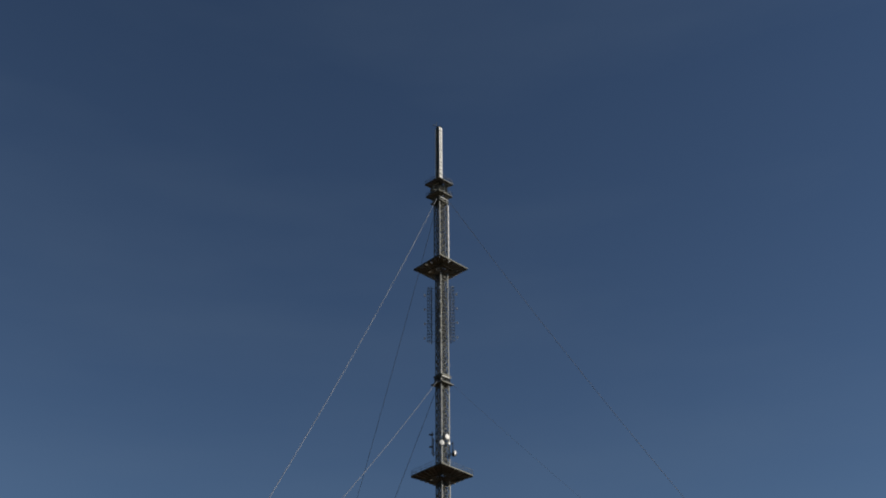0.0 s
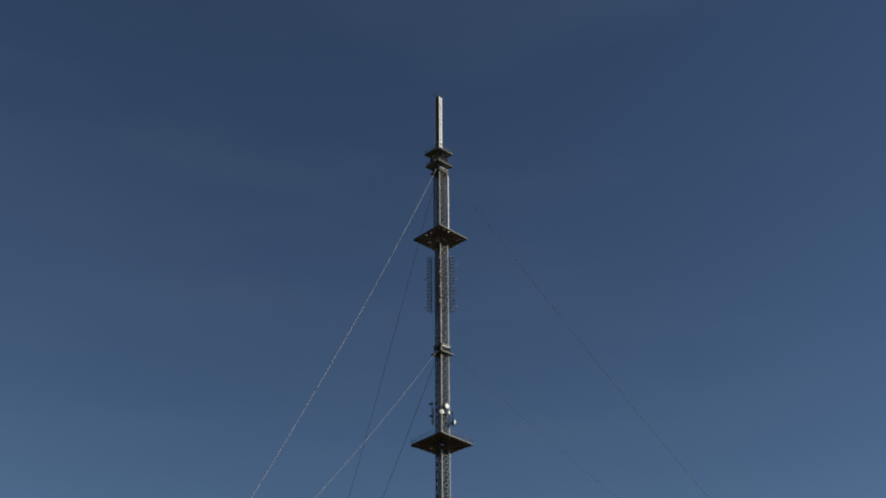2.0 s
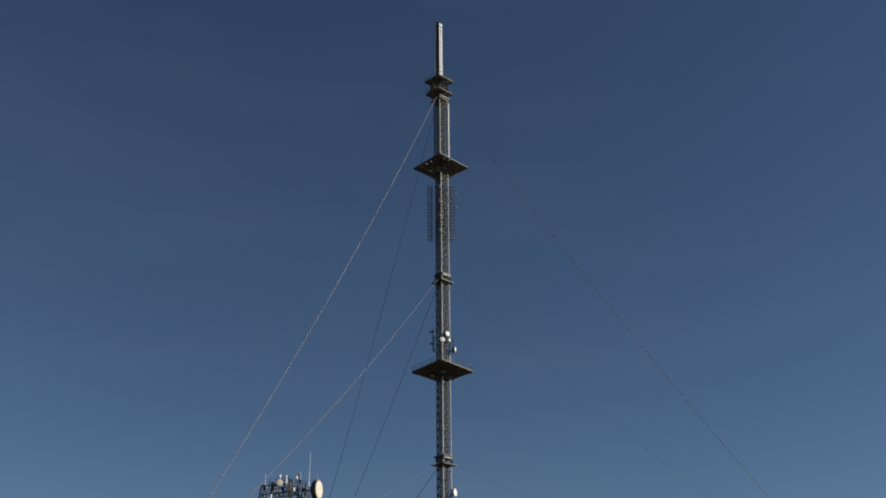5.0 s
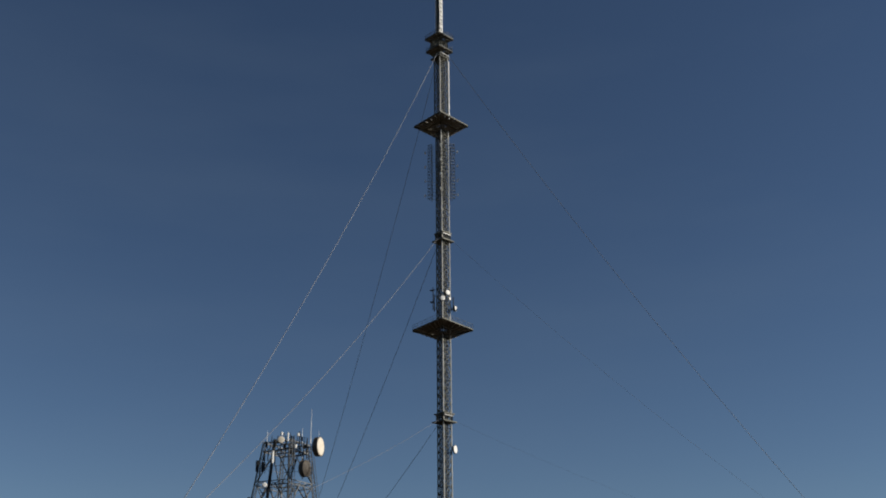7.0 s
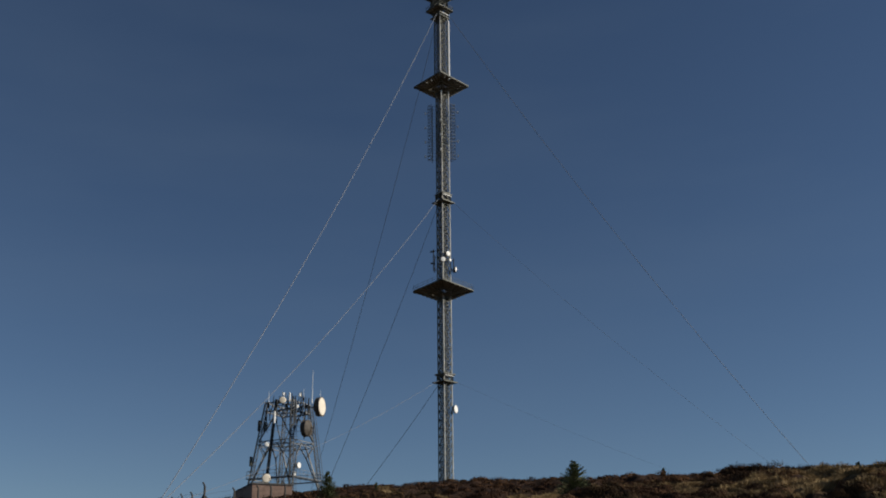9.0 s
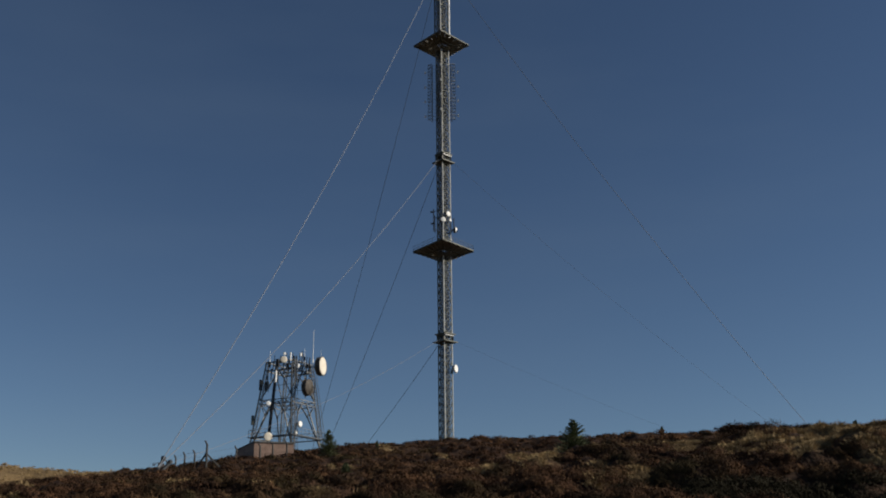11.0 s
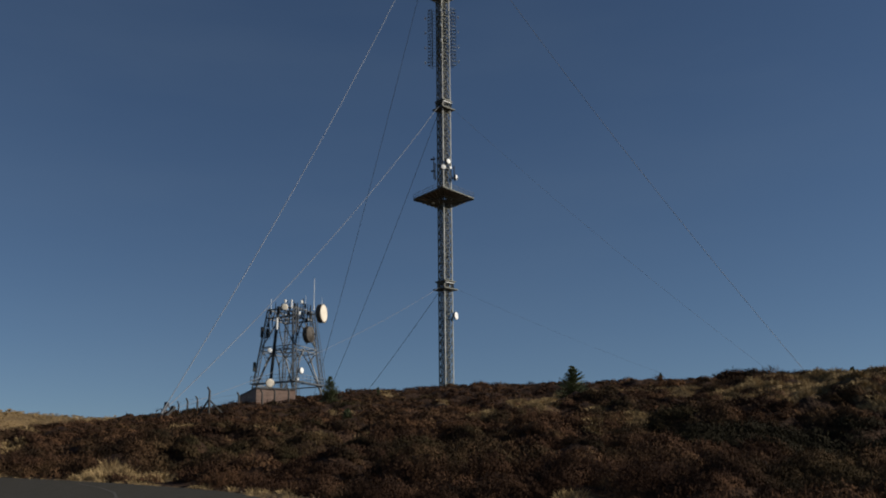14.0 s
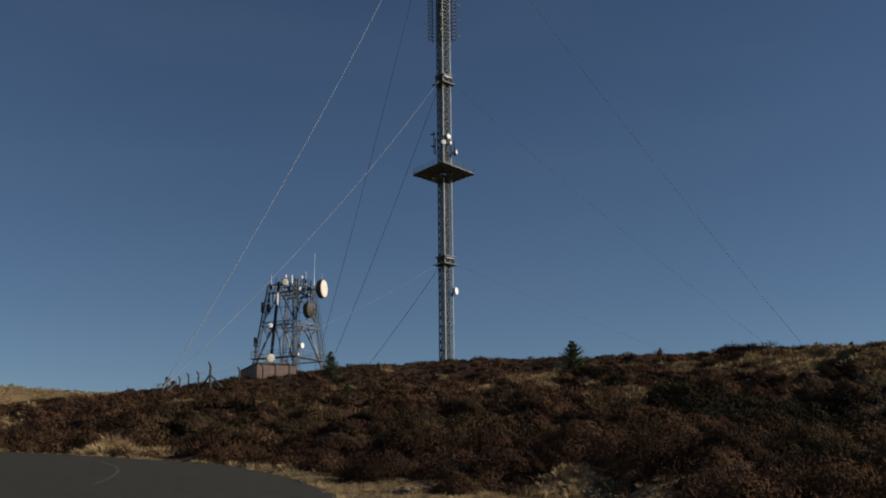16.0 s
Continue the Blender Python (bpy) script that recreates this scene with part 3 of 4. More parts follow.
dish(on_mast(-0.15, -2.15, 65.2), 160, 1.0, 0.5, "small white dish clamped to the mast leg", PANEL, DARK, 0.3)
dish(on_mast(0.85, -1.4, 66.6), 142, 1.05, 0.45, "small white dish on the mast's flank", PANEL, DARK, 0.3)
dish(on_mast(1.25, -1.05, 65.4), 135, 0.6, 0.3, "tiny pale dish on the mast's flank", PANEL, DARK, 0.25)
dish(on_mast(2.35, -0.3, 63.7), 110, 1.1, 0.6, "pale drum dish on a side bracket", PANEL, DARK, 0.3)
dish(on_mast(1.95, -0.3, 36.7), 118, 1.5, 0.42, "white dish on the mast's side", PANEL, STEEL, 0.3)
for x, y0, z0, z1 in ((-2.0, -0.2, 63.5, 68.0), (-1.75, -0.7, 63.0, 66.5), (1.9, -0.3, 63.0, 66.0)):
    s = Shape()
    s.tube((x, y0, zl(z0)), (x, y0, zl(z1)), 0.09, 8)
    for zz in (z0 + 0.4, z1 - 0.4):
        s.beam((x, y0, zl(zz)), (x * 0.55, y0 * 0.55, zl(zz)), 0.08)
    part("aerial_pole", s, DARK, mast, "dark stand-off pole")
for x, zz in ((-2.25, 67.4), (-2.2, 65.0), (2.1, 63.4)):
    s = Shape()
    s.beam((x - 0.35, -0.3, zl(zz)), (x + 0.45, -0.3, zl(zz)), 0.16, 0.3)
    part("small_aerial", s, DARK, mast, "small dark side aerial")


# ---- guy ropes: three ways, three levels ----
ANCHOR = {"front": (-33.3, 117.3), "back": (-37.0, 240.0), "side": (76.0, 182.0)}


def guy(name, way, z, half, sag, r, mat, label):
    ax, ay = ANCHOR[way]
    az = ground_z(ax, ay) + 0.7
    d = Vector((ax - MAST.x, ay - MAST.y, 0)).normalized()
    a, b = Vector((MAST.x, MAST.y, z)) + d * half, Vector((ax, ay, az))
    n = 28
    s = Shape()
    pts = []
    for i in range(n + 1):
        t = i / n
        p = a.lerp(b, t)
        p.z -= sag * 4 * t * (1 - t)
        pts.append(p)
    for i in range(n):
        s.tube(pts[i], pts[i + 1], r, 5)
    ob = new(name, s.mesh(name, mat))
    return tagged(ob, label, "guy rope", "guy ropes of the mast")


# front ropes take the sunlit colour, back and side ropes the unlit one
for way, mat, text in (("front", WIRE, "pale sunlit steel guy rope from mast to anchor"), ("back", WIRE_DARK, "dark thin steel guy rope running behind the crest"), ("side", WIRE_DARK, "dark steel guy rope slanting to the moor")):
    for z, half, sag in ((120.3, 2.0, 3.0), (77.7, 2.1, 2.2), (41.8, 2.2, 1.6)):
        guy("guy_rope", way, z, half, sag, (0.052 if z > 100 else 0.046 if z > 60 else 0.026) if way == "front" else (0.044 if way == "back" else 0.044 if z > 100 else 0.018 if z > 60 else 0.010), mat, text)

for way, (ax, ay) in ANCHOR.items():
    z = ground_z(ax, ay)
    m = Vector((MAST.x - ax, MAST.y - ay, 0)).normalized()
    anchor = root("guy_anchor", pose(ax, ay, z), "concrete anchor block with raking steel links", "anchor", "guy anchors")
    s = Shape()
    s.box(-1.0, -1.0, -0.6, 1.0, 1.0, 0.35)
    part("block", s, CONCRETE, anchor)
    for k, (rise, side) in enumerate(((1.7, 0.25), (1.25, -0.35))):
        s = Shape()
        q = Vector((-m.y, m.x, 0)) * side
        s.beam(q + Vector((0, 0, 0.1)), q + m * (1.0 + 0.5 * k) + Vector((0, 0, rise)), 0.26)
        s.beam(q + m * (1.0 + 0.5 * k) + Vector((0, 0, rise)), q + m * (1.1 + 0.5 * k) + Vector((0, 0, rise + 0.35)), 0.4)
        part("link", s, DARK, anchor)


# ---- equipment hut below the tower ----
HUT = Vector((-26.5, 140.0, 0))
hu, hv = Vector((5.2, 2.3, 0)), Vector((-4.6, 10.4, 0))
hut = root("equipment_hut", pose(HUT.x, HUT.y, 15.55), "low pinkish brown rendered hut with flat roof", "hut")
HUT_TOP = 3.25


def slab(pts, z0, z1):
    s = Shape()
    n = len(pts)
    s.v = [(p.x, p.y, z0) for p in pts] + [(p.x, p.y, z1) for p in pts]
    s.f = [tuple(reversed(range(n))), tuple(range(n, 2 * n))] + [(i, (i + 1) % n, n + (i + 1) % n, n + i) for i in range(n)]
    return s


hc = [Vector((0, 0, 0)), hu, hu + hv, hv]
mid = (hu + hv) / 2
inn = [p + (mid - p) * 0.06 for p in hc]
for i in range(4):
    part("wall", slab([hc[i], hc[(i + 1) % 4], inn[(i + 1) % 4], inn[i]], -1.5, HUT_TOP), RENDER, hut)
part("roof", slab([p + (p - mid) * 0.025 for p in hc], HUT_TOP + 0.003, HUT_TOP + 0.2), ROOFING, hut, "flat grey felt roof")
# ---- lattice tower: four splayed truss legs, deck, middle ring, head frame ----
TW = Vector((-24.85, 158.0, 19.0))
tower = root("lattice_tower", pose(*TW), "grey steel lattice tower with splayed legs crowded with dishes", "tower")


def tw(k, z, swell=1.0):
    """Axis of leg k at height z over the tower's foot."""
    r = (5.75 + (3.55 - 5.75) * min(z / 13.6, 1)) * swell
    a = radians(-71.6 + 90 * k)
    return Vector((r * math.cos(a), r * math.sin(a), z))


TOP = 14.6
for k in range(4):
    s = Shape()
    for i in range(3):                  # three chords and lacing
        q = Vector((0.40 * math.cos(2.1 * i), 0.40 * math.sin(2.1 * i), 0))
        s.beam(tw(k, -1.2) + q, tw(k, TOP) + q * 0.7, 0.13 if k == 0 else 0.105)
    for j in range(22):
        z0, z1 = j * TOP / 22, (j + 1) * TOP / 22
        for i in range(3):
            q0 = Vector((0.40 * math.cos(2.1 * i), 0.40 * math.sin(2.1 * i), 0))
            q1 = Vector((0.40 * math.cos(2.1 * (i + 1)), 0.40 * math.sin(2.1 * (i + 1)), 0))
            s.beam(tw(k, z0) + q0, tw(k, z1) + q1, 0.05)
            s.beam(tw(k, z1) + q0, tw(k, z1) + q1, 0.04)
    part("truss_leg", s, TOWER, tower)
RING = 8.0
for z, w in ((2.4, 0.16), (RING - 0.35, 0.12), (RING + 0.35, 0.12), (13.1, 0.2), (14.5, 0.18)):
    for k in range(4):
        s = Shape()
        s.beam(tw(k, z), tw(k + 1, z), w)
        if z > 13:
            s.beam(tw(k, z).lerp(tw(k + 1, z), 0.5), (0, 0, z), w * 0.7)
        part("ring_beam", s, TOWER, tower)
for k in range(4):
    ring0, ring1 = tw(k, RING), tw(k + 1, RING)
    m = ring0.lerp(ring1, 0.5)
    s = Shape()                         # arched knees from the ring's middle out to the leg feet
    for a, leg in ((ring0, k), (ring1, k + 1)):
        knee = m.lerp(a, 0.52) - Vector((0, 0, 1.75))
        s.beam(m.lerp(a, 0.12), knee, 0.17)
        s.beam(knee, tw(leg, 1.2).lerp(tw(k, 1.2).lerp(tw(k + 1, 1.2), 0.5), 0.06), 0.17)
        s.beam(knee, a, 0.09)
        s.lathe(knee - Vector((0, 0, 0.2)), knee + Vector((0, 0, 0.2)), [(0, 0.12), (0.5, 0.2), (1, 0.12)], 8)
    part("knee_brace", s, TOWER, tower)
    s = Shape()                         # spread diagonals between the ring and the head
    for leg in (k, k + 1):
        s.beam(tw(k, 13.1).lerp(tw(k + 1, 13.1), 0.5), tw(leg, RING + 0.35), 0.13)
    s.beam(tw(k, 10.6), tw(k + 1, 10.6), 0.06)
    for t in (0.25, 0.5, 0.75, 1.0):    # lacing of the ring and of the head girder
        s.beam(tw(k, RING + 0.35).lerp(tw(k + 1, RING + 0.35), t), tw(k, RING - 0.35).lerp(tw(k + 1, RING - 0.35), t - 0.25), 0.07)
    for t in (0.2, 0.4, 0.6, 0.8, 1.0):
        s.beam(tw(k, 13.1).lerp(tw(k + 1, 13.1), t), tw(k, 14.5).lerp(tw(k + 1, 14.5), t - 0.2), 0.09)
    s.beam(m, tw(k + 1, RING).lerp(tw(k + 2, RING), 0.5), 0.11)
    part("brace", s, TOWER, tower)
s = Shape()                             # climbing ladder and cable runs on two legs
for k in (0, 1):
    for dx in (0.45, 0.85):
        s.beam(tw(k, -0.5) + Vector((dx, -0.3, 0)), tw(k, TOP) + Vector((dx * 0.8, -0.3, 0)), 0.06)
    for i in range(36):
        z0 = 0.2 + 0.4 * i
        s.beam(tw(k, z0) + Vector((0.45, -0.3, 0)), tw(k, z0) + Vector((0.85, -0.3, 0)), 0.035)
part("ladder", s, TOWER, tower)
s = Shape()
for j in range(3):
    s.tube(tw(0, -0.8) + Vector((-0.30 + 0.12 * j, -0.35, 0)), tw(0, TOP - 1.2) + Vector((-0.25 + 0.10 * j, -0.3, 0)), 0.05, 6)
part("feeder_cables", s, DARK, tower, "black feeder cables strapped to the leg")
s = Shape()                             # deck with a rail at the foot
for k in range(4):
    a, b = tw(k, 2.5, 1.12), tw(k + 1, 2.5, 1.12)
    s.beam(a, b, 0.35, 0.08)
    for hh in (0.6, 1.15):
        s.beam(a + Vector((0, 0, hh)), b + Vector((0, 0, hh)), 0.05)
    for i in range(9):
        p = a.lerp(b, i / 8)
        s.beam(p, p + Vector((0, 0, 1.15)), 0.05)
part("walkway", s, TOWER, tower, "railed walkway round the foot")
s = Shape()
s.tube((-2.3, -4.6, -1), (-1.35, -3.4, TOP), 0.25, 10)
part("cable_duct", s, DARK, tower, "dark leaning cable duct")
s = Shape()
for i in range(7):
    x = -2.4 + 0.8 * i
    s.beam((x, -1.6, 13.3), (x + 0.3, -1.6, 14.9), 0.12)
for x, y, z0, z1 in ((-3.2, -1.0, 10.4, 14.8), (1.6, -3.2, 9.6, 15.2), (3.2, 0.6, 12.2, 15.6), (2.4, -2.6, 12, 16.0), (0.4, -3.4, 12.0, 14.5), (-2.6, -1.6, 11.6, 13.4), (2.9, -1.0, 8.8, 14.5)):
    s.tube((x, y, z0), (x, y, z1), 0.085, 8)
for x, z0 in ((-2.0, 14.5), (-1.1, 14.5), (0.1, 14.5), (1.3, 14.5), (1.9, 14.5), (3.0, 14.4), (3.4, 14.3)):
    s.beam((x, -2.2 + 0.2 * x, z0), (x + 0.05, -2.2 + 0.2 * x, z0 + 0.9), 0.09)
for x, y, zz in ((1.2, -3.4, 12.6), (1.9, -3.1, 11.2), (2.7, -2.2, 14.9), (3.1, -1.0, 13.9), (-3.3, -1.2, 12.0), (-0.9, -3.2, 14.3), (0.2, -3.4, 13.6), (1.2, -3.3, 14.8), (2.9, -2.0, 12.6), (-2.9, -1.6, 14.0)):
    s.box(x - 0.15, y - 0.15, zz - 0.3, x + 0.15, y + 0.15, zz + 0.3)
part("head_clutter", s, DARK, tower, "dark aerial poles and equipment boxes")


def on_tower(dx, dy, dz):
    return (TW.x + dx, TW.y + dy, TW.z + dz)


dish(on_tower(5.75, -2.6, 13.55), 106, 3.0, 1.3, "large cream drum dish high on the tower", CREAM, DRUM, 1.1)
dish(on_tower(-0.25, -4.3, 14.35), 165, 1.1, 0.5, "small cream dish on the head frame", CREAM, DARK, 0.5)
dish(on_tower(3.2, -3.4, 10.0), 292, 2.6, 1.25, "dark brown dish seen from its back", CREAM, DRUM, 0.4)
dish(on_tower(-2.2, -5.2, 7.3), 160, 0.72, 0.3, "tiny bright dish on the middle ring", PANEL, DARK, 0.9)
dish(on_tower(-1.95, -5.6, 2.15), 158, 1.35, 0.35, "cream dish standing over the hut roof", CREAM, STEEL, 0.5)
dish(on_tower(2.75, -4.4, 4.2), 120, 0.95, 0.35, "small white dish low on the leg", PANEL, DARK, 0.4)
dish(on_tower(2.2, -4.6, 2.9), 130, 0.6, 0.3, "tiny white dish beside the walkway", PANEL, DARK, 0.3)


def sector(at, h, w, mat, label):
    ob = root("panel_antenna", pose(*at), label, "antenna", "panel antennas")
    s = Shape()
    s.lathe((0, 0, -h / 2), (0, 0, h / 2), [(0, w * 0.3), (0.03, w * 0.5), (0.97, w * 0.5), (1, w * 0.3)], 8)
    part("radome", s, mat, ob)
    s = Shape()
    s.beam((0, 0, h * 0.3), (0.3, 0.6, h * 0.3), 0.06).beam((0, 0, -h * 0.3), (0.3, 0.6, -h * 0.3), 0.06)
    s.tube((0.3, 0.6, -h * 0.6), (0.3, 0.6, h * 0.5), 0.05, 6)
    part("bracket", s, DARK, ob)
    return ob


sector(on_tower(0.75, -3.9, 14.9), 1.4, 0.28, PANEL, "upright white panel aerial on the head frame")
sector(on_tower(-1.45, -4.0, 11.7), 1.9, 0.36, PANEL, "white cylindrical aerial on the truss leg")
sector(on_tower(-4.2, -1.6, 10.8), 1.7, 0.5, DARK, "dark panel aerial on the tower's side")
sector(on_tower(-3.3, -1.9, 10.6), 1.5, 0.34, DARK, "dark panel aerial on the tower's side")
sector(on_tower(-5.15, -1.9, 5.2), 1.5, 0.45, STEEL, "grey panel aerial low on the leg")
sector(on_tower(-0.5, -2.4, 15.7), 0.5, 0.4, PANEL, "stubby white aerial on the head frame")
sector(on_tower(2.2, -3.0, 15.4), 0.5, 0.4, PANEL, "stubby pale aerial on the head frame")
sector(on_tower(1.9, -3.2, 13.5), 0.6, 0.45, PANEL, "pale boxy aerial under the head frame")
whip(on_tower(3.95, -1.2, 14.4), 5.4, 0.055)
whip(on_tower(2.6, -1.2, 14.5), 2.3, 0.045)
whip(on_tower(-3.0, -1.0, 14.5), 1.9, 0.05)
whip(on_tower(5.2, -0.8, 14.6), 2.0, 0.03)


# ---- cranked fence posts with strands of wire ----
def post(x, y, h, turn, name="fence_post"):
    s = Shape()
    z = ground_z(x, y) - 0.5
    s.beam((0, 0, 0), (0, 0, h + 0.5 - 0.45), 0.17, 0.17).beam((0, 0, h + 0.02), (0.34, 0, h + 0.48), 0.14, 0.14)
    ob = new(name, s.mesh(name, CONCRETE))
    ob.matrix_world = pose(x, y, z, 0, 0, turn)
    return tagged(ob, "dark concrete fence post with cranked top", "fence post", "compound fence posts")


LINE_A = [(-26.7, 113), (-31.0, 125), (-35.2, 136.5), (-39.6, 148.5), (-44.0, 160)]
LINE_B = [(-26.7, 113), (-27.9, 135.0), (-25.0, 136.5), (-23.4, 137.2), (-21.6, 138.0)]
for i, (x, y) in enumerate(LINE_A):
    post(x, y, 3.5 if i == 0 else 2.4, 150)
for x, y in LINE_B[1:]:
    post(x, y, 2.4, 150)
s = Shape()
z = ground_z(*LINE_A[0])
s.beam((-26.7, 113, z + 2.1), (-28.4, 113.6, z - 0.3), 0.15).beam((-26.7, 113, z + 2.0), (-24.4, 114.0, z - 0.3), 0.15)
tagged(new("fence_stay", s.mesh("fence_stay", CONCRETE)), "slanting concrete stays of the corner post", "fence post")
for line in (LINE_A, LINE_B):
    s = Shape()
    for hh in (0.9, 1.5, 2.1):
        for a, b in zip(line, line[1:]):
            s.beam((*a, ground_z(*a) + hh), (*b, ground_z(*b) + hh), 0.02)
    tagged(new("fence_wire", s.mesh("fence_wire", DARK)), "thin slack wire strands between the posts", "fence wire")


# ---- plants ----
def spruce(x, y, h, spread, seed, label):
    rnd = random.Random(seed)
    z = ground_z(x, y)
    tree = root("spruce", pose(x, y, z - 0.15, 0, 0, rnd.uniform(0, 360)), label, "conifer tree")
    s = Shape()
    s.lathe((0, 0, 0), (0.03 * h, 0, h * 0.96), [(0, 0.035 * h), (0.5, 0.02 * h), (1, 0.004 * h)], 7)
    part("trunk", s, BARK, tree)
    c = Shape()
    tiers = int(8 + h * 5)
    for i in range(tiers):
        t = (i + 0.5) / tiers
        for j in range(rnd.randint(7, 10) if t < 0.8 else 5):
            zz = h * (0.03 + 0.95 * t) + rnd.uniform(-0.5, 0.5) * h / tiers
            a = rnd.uniform(0, 2 * math.pi)
            d = Vector((math.cos(a), math.sin(a), 0))
            q = Vector((-d.y, d.x, 0))
            L = (spread * (1 - t) ** 0.85 + 0.05) * rnd.uniform(0.65, 1.2)
            lift = -0.30 + 0.75 * t     # low limbs droop, high ones rise
            sprays = max(4, int(L / 0.13))
            for m in range(sprays):     # paired sprays of needles along each limb
                u = (m + 0.6) / sprays
                p = d * L * u + Vector((0, 0, zz + lift * L * u + 0.25 * L * u * u))
                w = 0.15 * (1.2 - 0.6 * u) * (0.55 + 0.3 * spread)
                for side in (-1, 1):
                    k = len(c.v)
                    tip = p + d * w * rnd.uniform(0.6, 1.3) + q * side * w * rnd.uniform(0.6, 1.2) + Vector((0, 0, rnd.uniform(-0.10, 0.08)))
                    c.v += [tuple(p), tuple(p + d * w * 0.6 + Vector((0, 0, 0.03))), tuple(tip), tuple(p + q * side * w * 0.45 + Vector((0, 0, -0.07)))]
                    c.f += [(k, k + 1, k + 2), (k, k + 2, k + 3)]
    for i in range(5):                  # the leader's own shoots
        a = 1.26 * i
        k = len(c.v)
        c.v += [(0.03 * h, 0, h * 0.9), (0.03 * h + 0.06 * math.cos(a), 0.06 * math.sin(a), h * 0.94), (0.03 * h, 0, h * 1.02)]
        c.f += [(k, k + 1, k + 2)]
    part("crown", c, NEEDLE, tree, "dark green needled crown")


spruce(10.55, 81.2, 3.25, 1.9, 4, "young dark green spruce alone in the heather")
spruce(-15.7, 136.5, 3.7, 1.7, 9, "small spruce beside the tower compound")
spruce(-9.4, 141.5, 1.5, 0.25, 12, "thin sapling on the crest of the hill")
spruce(33.0, 150.5, 1.9, 0.6, 15, "tip of a spruce behind the crest")
spruce(36.3, 87.8, 1.55, 0.7, 31, "tip of a spruce behind the grassy mound")
spruce(38.6, 86.8, 1.45, 0.8, 37, "tip of a spruce behind the grassy mound")
spruce(-7.6, 78.0, 1.6, 0.7, 21, "low scrubby conifer in the heather")


def scatter(name, spots, size_at, blades_at, mat, label, category, splay, width, seed):
    """Low plants joined into one mesh: every plant a tuft of tapering sprigs."""
    rs = np.random.RandomState(seed)
    V, F = [], []
    count = 0
    zs = land(spots[:, 0], spots[:, 1])
    heap = mounds(spots[:, 0], spots[:, 1])
    keep = from_road(spots[:, 0], spots[:, 1])
    for (x, y), z, d, up in zip(spots, zs, keep, heap):
        z += (hummock(x, y) + up) * min(max((d - 1.5) / 3.5, 0), 1) - 0.05
        size, n = size_at(x, y) * rs.uniform(0.5, 1.5), blades_at(x, y)
        a = rs.uniform(0, 2 * np.pi, n)
        r = size * splay * np.sqrt(rs.uniform(0, 1, n))
        h = size * rs.uniform(0.6, 1.1, n) * (1 - 0.35 * (r / (size * splay)) ** 2)
        bx, by = x + r * 0.55 * np.cos(a), y + r * 0.55 * np.sin(a)
        tx_, ty_ = x + r * 1.25 * np.cos(a), y + r * 1.25 * np.sin(a)
        w = width * size * rs.uniform(0.6, 1.3, n) * (0.45 if y < 30 else 0.5 if y < 50 else 1)
        b = rs.uniform(0, np.pi, n)
        cx, cy = np.cos(b) * w, np.sin(b) * w
        # every sprig: foot, two shoulders, tip
        q = np.stack([np.stack([bx, by, np.full(n, z)], 1), np.stack([(bx + tx_) / 2 + cx, (by + ty_) / 2 + cy, z + h * 0.62], 1),
                      np.stack([tx_, ty_, z + h], 1), np.stack([(bx + tx_) / 2 - cx, (by + ty_) / 2 - cy, z + h * 0.55], 1)], 1)
        V.append(q.reshape(-1, 3))
        F.append(np.arange(count, count + 4 * n).reshape(n, 4))
        count += 4 * n
    V, F = np.concatenate(V), np.concatenate(F)
    m = bpy.data.meshes.new(name)
    m.from_pydata(V.tolist(), [], F.tolist())
    m.materials.append(mat)
    return tagged(new(name, m), label, category, kind="stuff")


def spots_in(n, y0, y1, seed, half=0.50):
    rs = np.random.RandomState(seed)
    y = np.sqrt(rs.uniform(y0 ** 2, y1 ** 2, n))
    x = y * rs.uniform(-half, half, n)
    return np.stack([x, y], 1)


cand = np.concatenate([spots_in(800, 11, 27, 1), spots_in(3500, 27, 55, 4), spots_in(6500, 55, 95, 2), spots_in(12000, 95, 182, 3)])
d = from_road(cand[:, 0], cand[:, 1])
g = grassiness(cand[:, 0], cand[:, 1])
rs = np.random.RandomState(8)
patchy = np.array([noise.noise(Vector((x * 0.5, y * 0.5, 3))) for x, y in cand])
is_grass = g * 1.2 + 0.35 * patchy + 0.15 * rs.uniform(-1, 1, len(cand)) > 0.62
gap = np.array([noise.noise(Vector((x * 0.35, y * 0.35, 21))) for x, y in cand])
behind_it = np.maximum(grassiness(cand[:, 0], cand[:, 1] + 0.8), grassiness(cand[:, 0], cand[:, 1] + 1.6))
thicket = (np.abs(cand[:, 1] - 51.0 + 0.13 * cand[:, 0]) < 2.2 + 2.5 * gap) & (cand[:, 0] > 9.0) & (gap > -0.35)
hollow = (mounds(cand[:, 0], cand[:, 1]) < -0.25) & (rs.uniform(size=len(cand)) < 0.6)
heath_spots = cand[(d > np.where(cand[:, 1] > 33, 1.0, 1.5)) & ~is_grass & ((gap > -0.52) | (cand[:, 1] < 60)) & (behind_it < 0.72) & ~hollow & ~thicket]
gully_spots = cand[thicket & ~is_grass]
for cx, cy, rx, ry in ((9.9, 76.8, 2.6, 2.6), (-15.2, 133.0, 3.0, 3.0), (0.0, 18.0, 4.2, 4.9), (2.7, 24.0, 1.1, 1.2), (-1.3, 23.8, 1.5, 2.0), (4.3, 22.4, 1.1, 1.3)):      # open ground before the young spruces and by the road
    heath_spots = heath_spots[np.hypot((heath_spots[:, 0] - cx) / rx, (heath_spots[:, 1] - cy) / ry) > 1]
more = np.concatenate([spots_in(26000, 50, 95, 11), spots_in(12000, 95, 182, 12)])
